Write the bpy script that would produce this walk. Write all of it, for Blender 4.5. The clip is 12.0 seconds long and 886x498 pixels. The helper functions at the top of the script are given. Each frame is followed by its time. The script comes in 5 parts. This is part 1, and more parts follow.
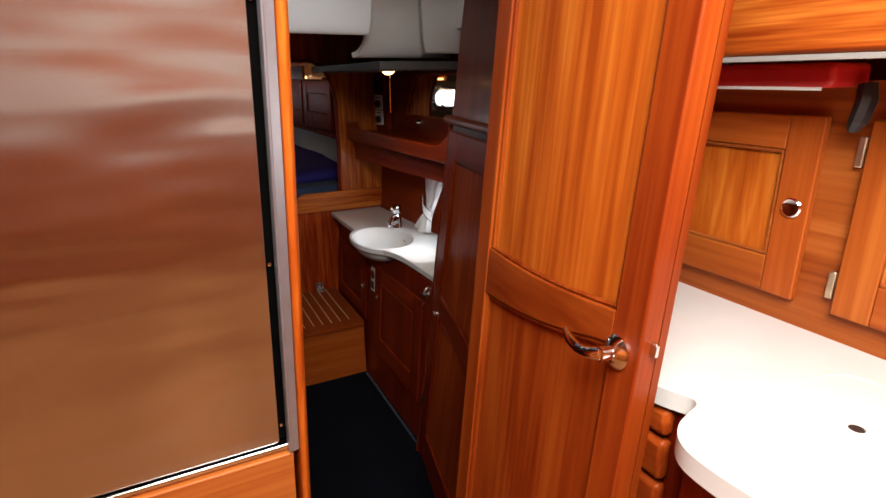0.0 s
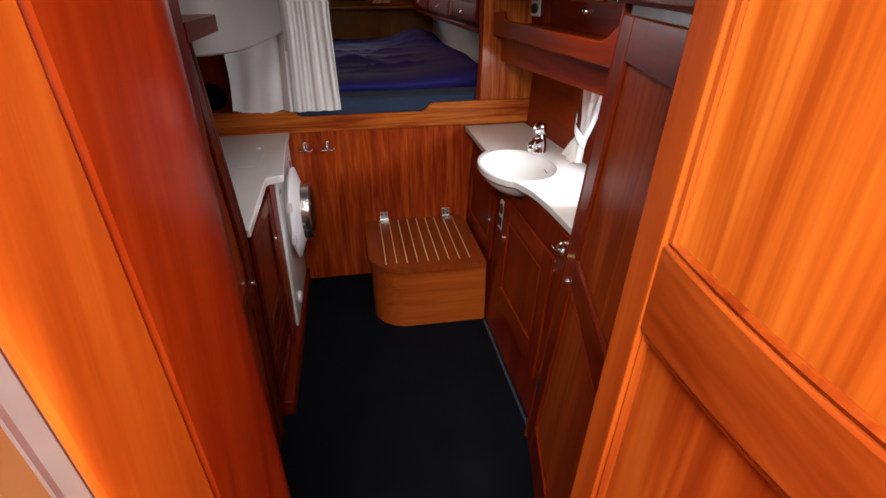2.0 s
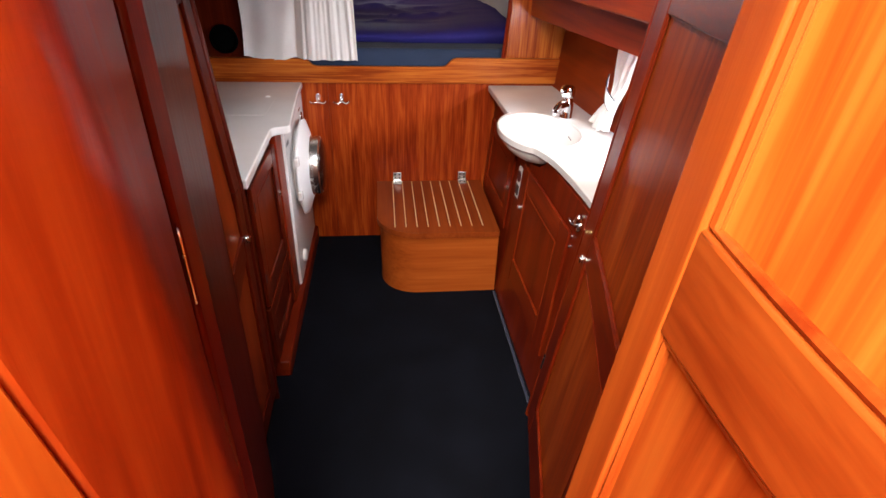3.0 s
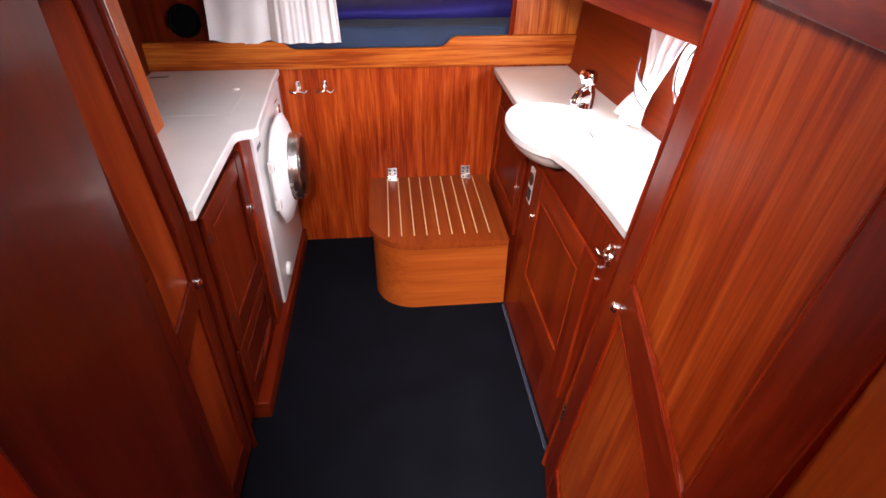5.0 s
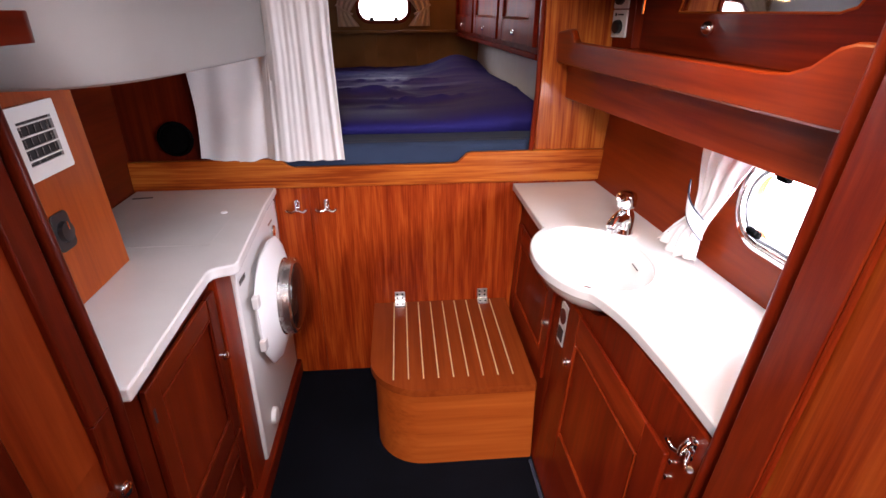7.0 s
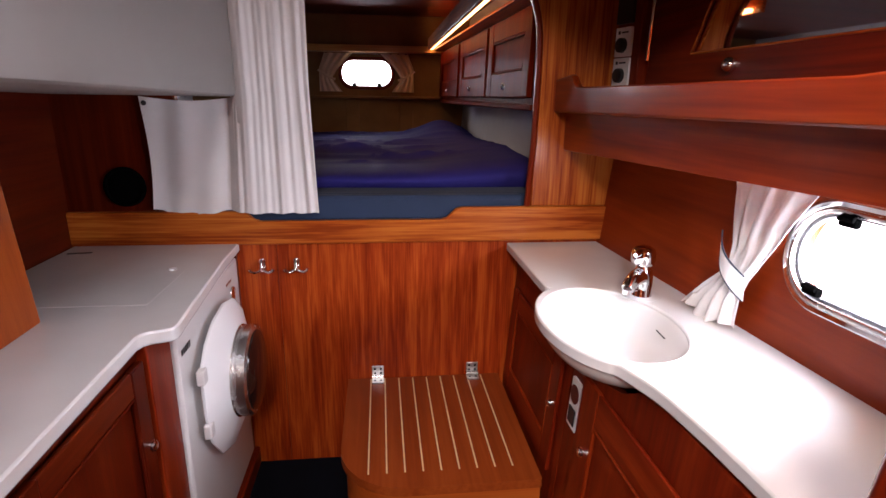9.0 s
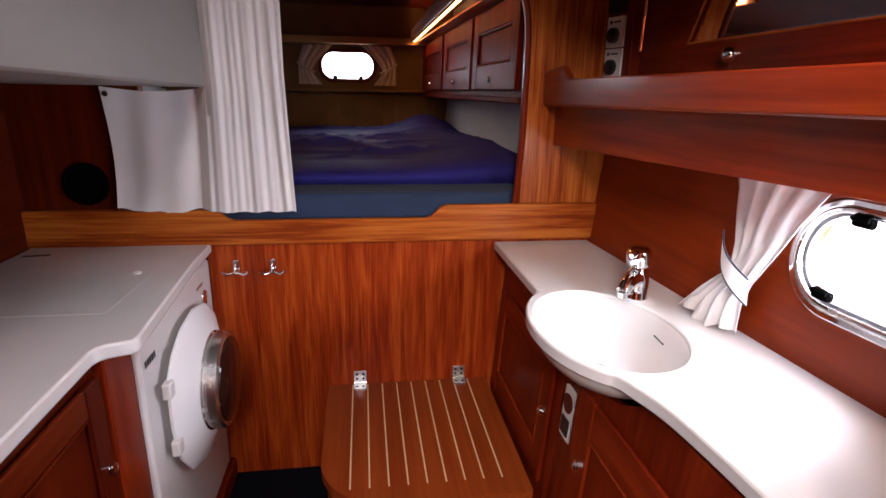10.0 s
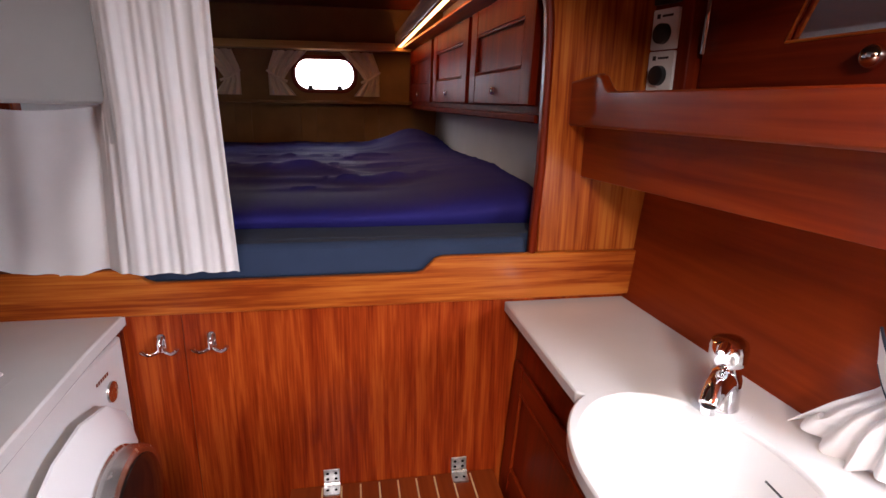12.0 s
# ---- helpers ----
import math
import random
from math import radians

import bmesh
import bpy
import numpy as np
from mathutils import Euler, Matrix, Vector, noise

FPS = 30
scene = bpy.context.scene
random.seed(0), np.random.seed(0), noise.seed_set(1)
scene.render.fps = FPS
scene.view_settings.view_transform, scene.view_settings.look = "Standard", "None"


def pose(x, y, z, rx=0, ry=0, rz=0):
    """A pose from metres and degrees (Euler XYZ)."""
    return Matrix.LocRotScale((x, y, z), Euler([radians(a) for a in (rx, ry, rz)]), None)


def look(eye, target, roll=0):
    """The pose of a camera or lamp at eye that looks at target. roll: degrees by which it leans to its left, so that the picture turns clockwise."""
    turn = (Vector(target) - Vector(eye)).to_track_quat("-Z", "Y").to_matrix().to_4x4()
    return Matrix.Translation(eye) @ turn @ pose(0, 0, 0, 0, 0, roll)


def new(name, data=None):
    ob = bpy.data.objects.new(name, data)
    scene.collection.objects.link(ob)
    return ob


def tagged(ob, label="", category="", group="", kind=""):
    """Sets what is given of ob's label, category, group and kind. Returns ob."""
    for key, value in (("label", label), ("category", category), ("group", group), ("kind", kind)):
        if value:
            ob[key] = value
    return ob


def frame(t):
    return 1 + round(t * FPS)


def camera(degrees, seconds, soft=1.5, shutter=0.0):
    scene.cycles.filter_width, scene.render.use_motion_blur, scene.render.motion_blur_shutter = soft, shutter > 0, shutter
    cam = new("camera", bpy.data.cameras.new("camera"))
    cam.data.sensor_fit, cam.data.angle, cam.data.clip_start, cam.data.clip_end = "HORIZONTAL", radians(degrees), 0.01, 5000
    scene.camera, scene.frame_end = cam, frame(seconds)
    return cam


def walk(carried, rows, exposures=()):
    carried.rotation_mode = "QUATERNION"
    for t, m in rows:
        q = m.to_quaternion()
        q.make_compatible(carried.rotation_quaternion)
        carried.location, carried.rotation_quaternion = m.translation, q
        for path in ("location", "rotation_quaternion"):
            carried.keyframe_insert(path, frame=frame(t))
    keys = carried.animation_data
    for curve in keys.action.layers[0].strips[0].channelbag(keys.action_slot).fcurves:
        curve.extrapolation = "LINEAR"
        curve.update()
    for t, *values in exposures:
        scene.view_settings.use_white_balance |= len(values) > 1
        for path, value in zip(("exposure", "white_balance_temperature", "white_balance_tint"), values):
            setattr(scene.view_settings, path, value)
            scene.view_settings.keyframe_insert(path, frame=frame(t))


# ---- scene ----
cam = camera(79.2, 12.0)
EXPOSURES = [(0, -0.45, 6500, 10), (1, -0.12, 6500, 10), (1.5, 0.16, 6550, 12), (2, 0.5, 6600, 13), (2.5, 1.0, 6600, 13), (3.0, 1.3, 6600, 14), (5, 1.8, 6500, 20), (5.5, 1.7, 6450, 21), (6.0, 1.45, 6450, 22), (6.5, 1.4, 6450, 22), (7.5, 1.5, 6450, 24), (9.5, 0.82, 6450, 23), (11, 0.88, 6450, 22), (12, 1.15, 6450, 21)]
PATH = [
    (0, (-0.401, -3.313, 1.672), (0.46, -1.615, 1.059), -0.5),
    (0.5, (-0.317, -3.177, 1.628), (0.469, -1.462, 0.963), 0.5),
    (1, (-0.241, -3.005, 1.61), (0.401, -1.272, 0.846), 0.6),
    (1.5, (-0.179, -2.901, 1.585), (0.259, -1.135, 0.754), -0.0),
    (2, (-0.104, -2.81, 1.557), (0.178, -1.047, 0.655), -0.7),
    (2.5, (-0.051, -2.752, 1.52), (0.174, -1.01, 0.564), 0.8),
    (3.2, (-0.05, -2.692, 1.506), (0.152, -0.996, 0.465), 2.1),
    (4.8, (0.003, -2.401, 1.494), (0.176, -0.767, 0.355), 0.3),
    (5, (0.015, -2.357, 1.498), (0.184, -0.707, 0.38), 0.4),
    (5.5, (0.025, -2.263, 1.503), (0.195, -0.572, 0.448), 0.6),
    (6, (0.027, -2.159, 1.52), (0.194, -0.438, 0.514), 0.5),
    (6.5, (0.036, -2.088, 1.515), (0.178, -0.323, 0.584), -0.1),
    (7, (0.043, -2.019, 1.476), (0.18, -0.197, 0.663), -0.4),
    (7.5, (0.042, -1.95, 1.435), (0.187, -0.079, 0.743), -0.4),
    (7.7, (0.028, -1.927, 1.418), (0.192, -0.04, 0.776), -0.1),
    (9.5, (0.036, -1.764, 1.339), (0.28, 0.145, 0.794), 0.9),
    (10, (0.039, -1.722, 1.338), (0.324, 0.176, 0.775), 1.1),
    (10.5, (0.046, -1.677, 1.335), (0.384, 0.208, 0.758), 1.4),
    (11, (0.057, -1.574, 1.33), (0.434, 0.305, 0.757), 1.4),
    (11.5, (0.056, -1.443, 1.336), (0.451, 0.437, 0.778), 1.4),
    (12, (0.085, -1.278, 1.357), (0.416, 0.621, 0.822), 0.9),
]
walk(cam, [(t, look(eye, target, roll)) for t, eye, target, roll in PATH], EXPOSURES)

# ---- world and light ----
world = bpy.data.worlds.new("world")
scene.world = world
world.use_nodes = True
wn = world.node_tree.nodes
sky = wn.new("ShaderNodeTexSky")
sky.sky_type, sky.sun_disc = 'NISHITA', False
sky.sun_elevation, sky.sun_rotation = radians(35.5), radians(99)
wn["Background"].inputs[1].default_value = 0.12
world.node_tree.links.new(sky.outputs[0], wn["Background"].inputs[0])


def lamp(name, kind, where, target, power, colour, size=0.1, size_y=None, spread=None):
    data = bpy.data.lights.new(name, kind)
    data.energy, data.color = power, colour
    if kind == 'AREA':
        data.size = size
        if size_y:
            data.shape, data.size_y = 'RECTANGLE', size_y
        if spread:
            data.spread = radians(spread)
    elif kind == 'SUN':
        data.angle = size
    else:
        data.shadow_soft_size = size
        if kind == 'SPOT':
            data.spot_size, data.spot_blend = radians(150), 0.6
    ob = new(name, data)
    ob.matrix_world = look(where, target)
    return ob


DAY, WARM = (0.84, 0.93, 1.0), (1.0, 0.62, 0.28)
lamp("sun", 'SUN', (3.874, -1.54, 3.204), (0.874, -1.05, 1.064), 5, (1.0, 0.95, 0.88), radians(0.5))
lamp("port_daylight", 'AREA', (0.930, -1.03, 1.085), (0.00, -0.15, 0.68), 4.2, DAY, 0.40, 0.17, 120)
lamp("aft_port_daylight", 'AREA', (-0.07, 2.44, 1.52), (-0.07, 1.0, 1.3), 0.65, DAY, 0.34, 0.15)
# Unseen overhead opening, added to light the galley door and the doorway.
lamp("galley_fill_daylight", 'AREA', (-0.30, -3.50, 2.37), (-0.05, -2.9, 0.9), 95, (1.0, 0.94, 0.86), 0.8, 0.8)
# Deck hatch out of view, added to light the bulkhead and coves from above.
lamp("unseen_hatch_daylight", 'AREA', (0.02, -1.66, 2.175), (0.02, -1.10, 1.0), 2.2, (0.92, 0.96, 1.0), 0.48, 0.48, 98)
lamp("downlight_bulb", 'SPOT', (0.475, -1.09, 1.670), (0.475, -1.07, 0), 3.5, WARM, 0.02)
lamp("strip_bulb", 'AREA', (0.405, 1.2, 1.664), (0.42, 1.2, 1.5), 1.3, WARM, 0.03, 2.0)


# ---- materials ----
def nodes_of(name):
    m = bpy.data.materials.new(name)
    m.use_nodes = True
    t = m.node_tree
    return m, t, t.nodes, t.links, t.nodes["Principled BSDF"]


def wood(name, dark, mid, light, grain='z', scale=1.0, rough=0.34, coat=0.07, tight=0.16, gloss=0.16, lean=0.0):
    """Varnished timber: long streaks along the grain, fine pores across it, and broad tone changes."""
    m, t, n, l, b = nodes_of(name)
    co = n.new("ShaderNodeTexCoord")
    k = {'x': 0, 'y': 1, 'z': 2}[grain]
    turned = n.new("ShaderNodeMapping")          # follows a panel that leans outboard
    turned.inputs["Rotation"].default_value = (0, -lean, 0)
    l.new(co.outputs["Object"], turned.inputs["Vector"])

    def streak(along, across, detail, distort):
        mp = n.new("ShaderNodeMapping")
        v = [across * scale] * 3
        v[k] = along * scale
        mp.inputs["Scale"].default_value = v
        l.new(turned.outputs[0], mp.inputs["Vector"])
        nz = n.new("ShaderNodeTexNoise")
        nz.inputs["Scale"].default_value, nz.inputs["Detail"].default_value = 1.0, detail
        nz.inputs["Distortion"].default_value = distort
        l.new(mp.outputs[0], nz.inputs["Vector"])
        return nz.outputs["Fac"]

    broad, fine, pore = streak(0.9, 11, 4, 0.6), streak(2.2, 75, 5, 0.3), streak(9, 420, 2, 0.0)
    mix = n.new("ShaderNodeMath")
    mix.operation = 'MULTIPLY_ADD'
    mix.inputs[1].default_value = 0.42
    l.new(fine, mix.inputs[0])
    mul = n.new("ShaderNodeMath")
    mul.operation = 'MULTIPLY'
    mul.inputs[1].default_value = 0.58
    l.new(broad, mul.inputs[0])
    l.new(mul.outputs[0], mix.inputs[2])
    ramp = n.new("ShaderNodeValToRGB")
    e = ramp.color_ramp.elements
    e[0].position, e[0].color = 0.5 - tight, (*dark, 1)
    e[1].position, e[1].color = 0.5 + tight, (*light, 1)
    c = e.new(0.5)
    c.color = (*mid, 1)
    l.new(mix.outputs[0], ramp.inputs[0])
    rnd = n.new("ShaderNodeObjectInfo")
    hsv = n.new("ShaderNodeHueSaturation")
    vary = n.new("ShaderNodeMapRange")
    vary.inputs[3].default_value, vary.inputs[4].default_value = 0.88, 1.12
    l.new(rnd.outputs["Random"], vary.inputs[0])
    l.new(vary.outputs[0], hsv.inputs["Value"])
    l.new(ramp.outputs[0], hsv.inputs["Color"])
    l.new(hsv.outputs[0], b.inputs["Base Color"])
    rr = n.new("ShaderNodeMapRange")
    rr.inputs[3].default_value, rr.inputs[4].default_value = rough - 0.06, rough + 0.10
    l.new(fine, rr.inputs[0])
    l.new(rr.outputs[0], b.inputs["Roughness"])
    b.inputs["Coat Weight"].default_value, b.inputs["Coat Roughness"].default_value = coat, 0.12
    b.inputs["Specular IOR Level"].default_value = gloss
    bump = n.new("ShaderNodeBump")
    bump.inputs["Strength"].default_value, bump.inputs["Distance"].default_value = 0.12, 0.001
    l.new(pore, bump.inputs["Height"])
    l.new(bump.outputs[0], b.inputs["Normal"])
    return m


def plain(name, colour, rough=0.5, metal=0.0, vary=0.08, scale=30, bump=0.0, bump_scale=200, coat=0.0, aniso=0.0):
    """A surface with slight blotches of tone and gloss and a fine relief."""
    m, t, n, l, b = nodes_of(name)
    co = n.new("ShaderNodeTexCoord")
    nz = n.new("ShaderNodeTexNoise")
    nz.inputs["Scale"].default_value, nz.inputs["Detail"].default_value = scale, 4
    l.new(co.outputs["Object"], nz.inputs["Vector"])
    ramp = n.new("ShaderNodeValToRGB")
    e = ramp.color_ramp.elements
    e[0].position, e[1].position = 0.3, 0.7
    e[0].color = (*[c * (1 - vary) for c in colour], 1)
    e[1].color = (*[min(1, c * (1 + vary)) for c in colour], 1)
    l.new(nz.outputs["Fac"], ramp.inputs[0])
    l.new(ramp.outputs[0], b.inputs["Base Color"])
    rr = n.new("ShaderNodeMapRange")
    rr.inputs[3].default_value, rr.inputs[4].default_value = max(0, rough - 0.05), rough + 0.05
    l.new(nz.outputs["Fac"], rr.inputs[0])
    l.new(rr.outputs[0], b.inputs["Roughness"])
    b.inputs["Metallic"].default_value, b.inputs["Coat Weight"].default_value = metal, coat
    b.inputs["Anisotropic"].default_value = aniso
    if bump:
        n2 = n.new("ShaderNodeTexNoise")
        n2.inputs["Scale"].default_value, n2.inputs["Detail"].default_value = bump_scale, 3
        l.new(co.outputs["Object"], n2.inputs["Vector"])
        bp = n.new("ShaderNodeBump")
        bp.inputs["Strength"].default_value, bp.inputs["Distance"].default_value = bump, 0.002
        l.new(n2.outputs["Fac"], bp.inputs["Height"])
        l.new(bp.outputs[0], b.inputs["Normal"])
    return m


def cloth(name, colour, rough=0.9, weave=900, through_light=0.0, sheen=0.3, vary=0.10):
    m = plain(name, colour, rough, 0, vary, 6, 0.25, weave)
    b = m.node_tree.nodes["Principled BSDF"]
    b.inputs["Sheen Weight"].default_value = sheen
    b.inputs["Specular IOR Level"].default_value = 0.2
    if through_light:
        b.inputs["Transmission Weight"].default_value = 0
        b.inputs["Subsurface Weight"].default_value = through_light
        b.inputs["Subsurface Radius"].default_value = (0.01, 0.01, 0.01)
    return m


def glow(name, colour, strength):
    m, t, n, l, b = nodes_of(name)
    b.inputs["Emission Color"].default_value = (*colour, 1)
    b.inputs["Emission Strength"].default_value = strength
    b.inputs["Base Color"].default_value = (*colour, 1)
    return m


def brushed(name):
    """Stainless sheet with long fine horizontal brush lines."""
    m, t, n, l, b = nodes_of(name)
    co, mp, nz = n.new("ShaderNodeTexCoord"), n.new("ShaderNodeMapping"), n.new("ShaderNodeTexNoise")
    mp.inputs["Scale"].default_value = (3, 3, 900)
    nz.inputs["Scale"].default_value, nz.inputs["Detail"].default_value = 1, 3
    l.new(co.outputs["Object"], mp.inputs["Vector"])
    l.new(mp.outputs[0], nz.inputs["Vector"])
    rr = n.new("ShaderNodeMapRange")
    rr.inputs[3].default_value, rr.inputs[4].default_value = 0.17, 0.25
    l.new(nz.outputs["Fac"], rr.inputs[0])
    l.new(rr.outputs[0], b.inputs["Roughness"])
    b.inputs["Base Color"].default_value = (0.63, 0.62, 0.60, 1)
    b.inputs["Metallic"].default_value = 1
    bp = n.new("ShaderNodeBump")
    bp.inputs["Strength"].default_value, bp.inputs["Distance"].default_value = 0.06, 0.0006
    l.new(nz.outputs["Fac"], bp.inputs["Height"])
    m2, n2 = n.new("ShaderNodeMapping"), n.new("ShaderNodeTexNoise")
    m2.inputs["Scale"].default_value, n2.inputs["Scale"].default_value = (2.2, 2.2, 7.0), 1.0
    n2.inputs["Detail"].default_value = 2
    l.new(co.outputs["Object"], m2.inputs["Vector"])
    l.new(m2.outputs[0], n2.inputs["Vector"])
    sag = n.new("ShaderNodeBump")
    sag.inputs["Strength"].default_value, sag.inputs["Distance"].default_value = 0.8, 0.016
    l.new(n2.outputs["Fac"], sag.inputs["Height"])
    l.new(sag.outputs[0], bp.inputs["Normal"])
    l.new(bp.outputs[0], b.inputs["Normal"])
    return m


def glass(name, tint=(1, 1, 1)):
    m, t, n, l, b = nodes_of(name)
    b.inputs["Base Color"].default_value = (*tint, 1)
    b.inputs["Transmission Weight"].default_value, b.inputs["Roughness"].default_value = 1, 0.02
    b.inputs["IOR"].default_value = 1.2
    return m


MAH = ((0.085, 0.0055, 0.0010), (0.155, 0.0125, 0.0019), (0.235, 0.027, 0.0042))
TEAK = ((0.22, 0.040, 0.007), (0.35, 0.085, 0.015), (0.46, 0.14, 0.028))
GOLD = ((0.24, 0.034, 0.004), (0.41, 0.088, 0.010), (0.55, 0.160, 0.022))
# Mahogany again, with the port side's shade put into its colour.
MAH_SHADED = tuple(tuple(v * 0.48 for v in tone) for tone in MAH)
shaded_z, shaded_y = (wood("shaded_mahogany_" + g, *MAH_SHADED, grain=g) for g in "zy")
mah_z, mah_y, mah_x = (wood("mahogany_" + g, *MAH, grain=g) for g in "zyx")
teak_z, teak_y, teak_x = (wood("teak_" + g, *TEAK, grain=g) for g in "zyx")
gold_z, gold_y, gold_x = (wood("golden_teak_" + g, *GOLD, grain=g, scale=2.1, tight=0.10) for g in "zyx")
reddish = wood("door_frame_mahogany", (0.17, 0.020, 0.0026), (0.26, 0.042, 0.0050), (0.35, 0.072, 0.0090), 'z', lean=0.08)
bead_mah = wood("bead_mahogany", (0.13, 0.011, 0.0017), (0.20, 0.021, 0.0028), (0.28, 0.036, 0.005), "z")
# Beam wood with a raised colour standing in for warm light on it.
lit_gold = wood("lit_golden_beam", (0.50, 0.24, 0.065), (0.62, 0.33, 0.10), (0.72, 0.42, 0.15), "x")
floor_teak = wood("galley_floor_teak", (0.17, 0.062, 0.020), (0.29, 0.112, 0.038), (0.40, 0.170, 0.062), "y", 0.8)
white_gel = plain("white_laminate", (0.68, 0.67, 0.66), 0.22, 0, 0.03, 8, 0.03, 350, 0.2)
ceramic = plain("white_basin", (0.70, 0.69, 0.68), 0.12, 0, 0.02, 5, 0, 1, 0.4)
# White lining whose base colour is darkened for shade on well and ceilings.
vinyl = plain("dimmed_vinyl_lining", (0.30, 0.285, 0.27), 0.55, 0, 0.04, 5, 0.07, 420)
# Light grey deck vinyl with the shade under the deck put into its colour.
shaded_vinyl = plain("shaded_deck_lining", (0.055, 0.048, 0.044), 0.6, 0, 0.05, 5, 0.07, 420)
# The same white lining, coloured lighter for the light on the coves.
cove_vinyl = plain("lit_cove_lining", (0.60, 0.59, 0.57), 0.55, 0, 0.04, 5, 0.07, 420)
enamel = plain("white_enamel", (0.68, 0.66, 0.65), 0.25, 0, 0.02, 6)
door_white = plain("bright_white_plastic", (0.84, 0.85, 0.86), 0.3, 0, 0.01, 10)
white_plastic = plain("white_plastic", (0.80, 0.80, 0.78), 0.35, 0, 0.02, 10)
chrome = plain("chrome", (0.86, 0.86, 0.87), 0.06, 1, 0.02, 20)
trim_alu = plain("satin_trim_strip", (0.42, 0.44, 0.50), 0.30, 0.8, 0.04, 40)
steel = plain("satin_steel", (0.66, 0.64, 0.62), 0.26, 1, 0.05, 40)
hinge_steel = plain("worn_hinge_steel", (0.42, 0.42, 0.42), 0.32, 1, 0.25, 90)
black = plain("black_plastic", (0.018, 0.018, 0.02), 0.38, 0, 0.2, 30)
rubber = plain("black_rubber", (0.003, 0.003, 0.003), 0.85, 0, 0.2, 30)
rubber.node_tree.nodes["Principled BSDF"].inputs["Specular IOR Level"].default_value = 0.0
dark_glass = plain("dark_washer_glass", (0.014, 0.006, 0.005), 0.06, 0, 0.1, 5, 0, 1, 0.1)
carpet = cloth("navy_carpet", (0.0026, 0.0032, 0.0058), 1.0, 500, 0, 0.0, 0.3)
carpet_edge = cloth("blue_carpet_binding", (0.012, 0.018, 0.042), 0.9, 400)
carpet.node_tree.nodes["Principled BSDF"].inputs["Specular IOR Level"].default_value = 0.10
navy = cloth("navy_duvet", (0.026, 0.022, 0.155), 0.70, 700, 0, 0.0, 0.08)
navy.node_tree.nodes["Principled BSDF"].inputs["Specular IOR Level"].default_value = 0.09
slate = cloth("slate_blue_cushion", (0.026, 0.042, 0.085), 0.9, 600, 0, 0.05)
linen = cloth("white_curtain_cloth", (0.75, 0.73, 0.72), 0.9, 800, 0.12, 0.2, 0.04)
beige = cloth("beige_curtain_cloth", (0.72, 0.55, 0.38), 0.9, 800, 0.1, 0.2, 0.05)
brown_pad = cloth("brown_lining_cloth", (0.24, 0.125, 0.05), 0.9, 500, 0, 0.2, 0.15)
hull_cloth = cloth("grey_hull_lining", (0.62, 0.60, 0.60), 0.85, 300, 0, 0.2, 0.05)
piping = plain("navy_piping", (0.02, 0.03, 0.05), 0.7)
inlay = plain("pale_inlay", (0.72, 0.50, 0.26), 0.4, 0, 0.1, 60)
brass = plain("pale_brass", (0.72, 0.58, 0.40), 0.42, 1, 0.06, 40)
seal_grey = plain("grey_seal", (0.16, 0.165, 0.18), 0.5)
red = plain("red_cover", (0.55, 0.012, 0.012), 0.5, 0, 0.08, 20)
fridge_steel = brushed("brushed_fridge_steel")
pane_glass = glass("window_glass")
mirror_glass = plain("mirror", (0.90, 0.90, 0.90), 0.015, 1, 0.0, 5)
sky_glow = glow("bright_outdoors", (0.92, 0.96, 1.0), 4)
lamp_glow = glow("downlight_glass", (1.0, 0.62, 0.25), 9)
strip_glow = glow("strip_light_lens", (1.0, 0.50, 0.16), 5)


# ---- mesh helpers ----
def box(bm, x0, x1, y0, y1, z0, z1, m=None):
    v = [bm.verts.new((x, y, z)) for z in (z0, z1) for x, y in ((x0, y0), (x1, y0), (x1, y1), (x0, y1))]
    for f in ((0, 3, 2, 1), (4, 5, 6, 7), (0, 1, 5, 4), (1, 2, 6, 5), (2, 3, 7, 6), (3, 0, 4, 7)):
        bm.faces.new([v[i] for i in f])
    if m:
        bmesh.ops.transform(bm, matrix=m, verts=v)
    return bm


def bx(*a, m=None):
    return box(bmesh.new(), *a, m=m)


def plate(outline, z0, z1, holes=(), m=None):
    """A flat plate of the given outline, with holes through it, between two heights."""
    bm = bmesh.new()
    loops = [list(outline)] + [list(h) for h in holes]
    for z in (z0, z1):
        edges = []
        for lp in loops:
            vs = [bm.verts.new((x, y, z)) for x, y in lp]
            edges += [bm.edges.new((vs[i], vs[i - 1])) for i in range(len(vs))]
        bmesh.ops.triangle_fill(bm, use_beauty=True, use_dissolve=False, edges=edges)
    bm.verts.ensure_lookup_table()
    half = len(bm.verts) // 2
    k = 0
    for lp in loops:
        c = len(lp)
        for i in range(c):
            a, b2 = k + i, k + (i + 1) % c
            bm.faces.new([bm.verts[j] for j in (a, b2, half + b2, half + a)])
        k += c
    bmesh.ops.recalc_face_normals(bm, faces=bm.faces)
    if m:
        bmesh.ops.transform(bm, matrix=m, verts=bm.verts)
    return bm


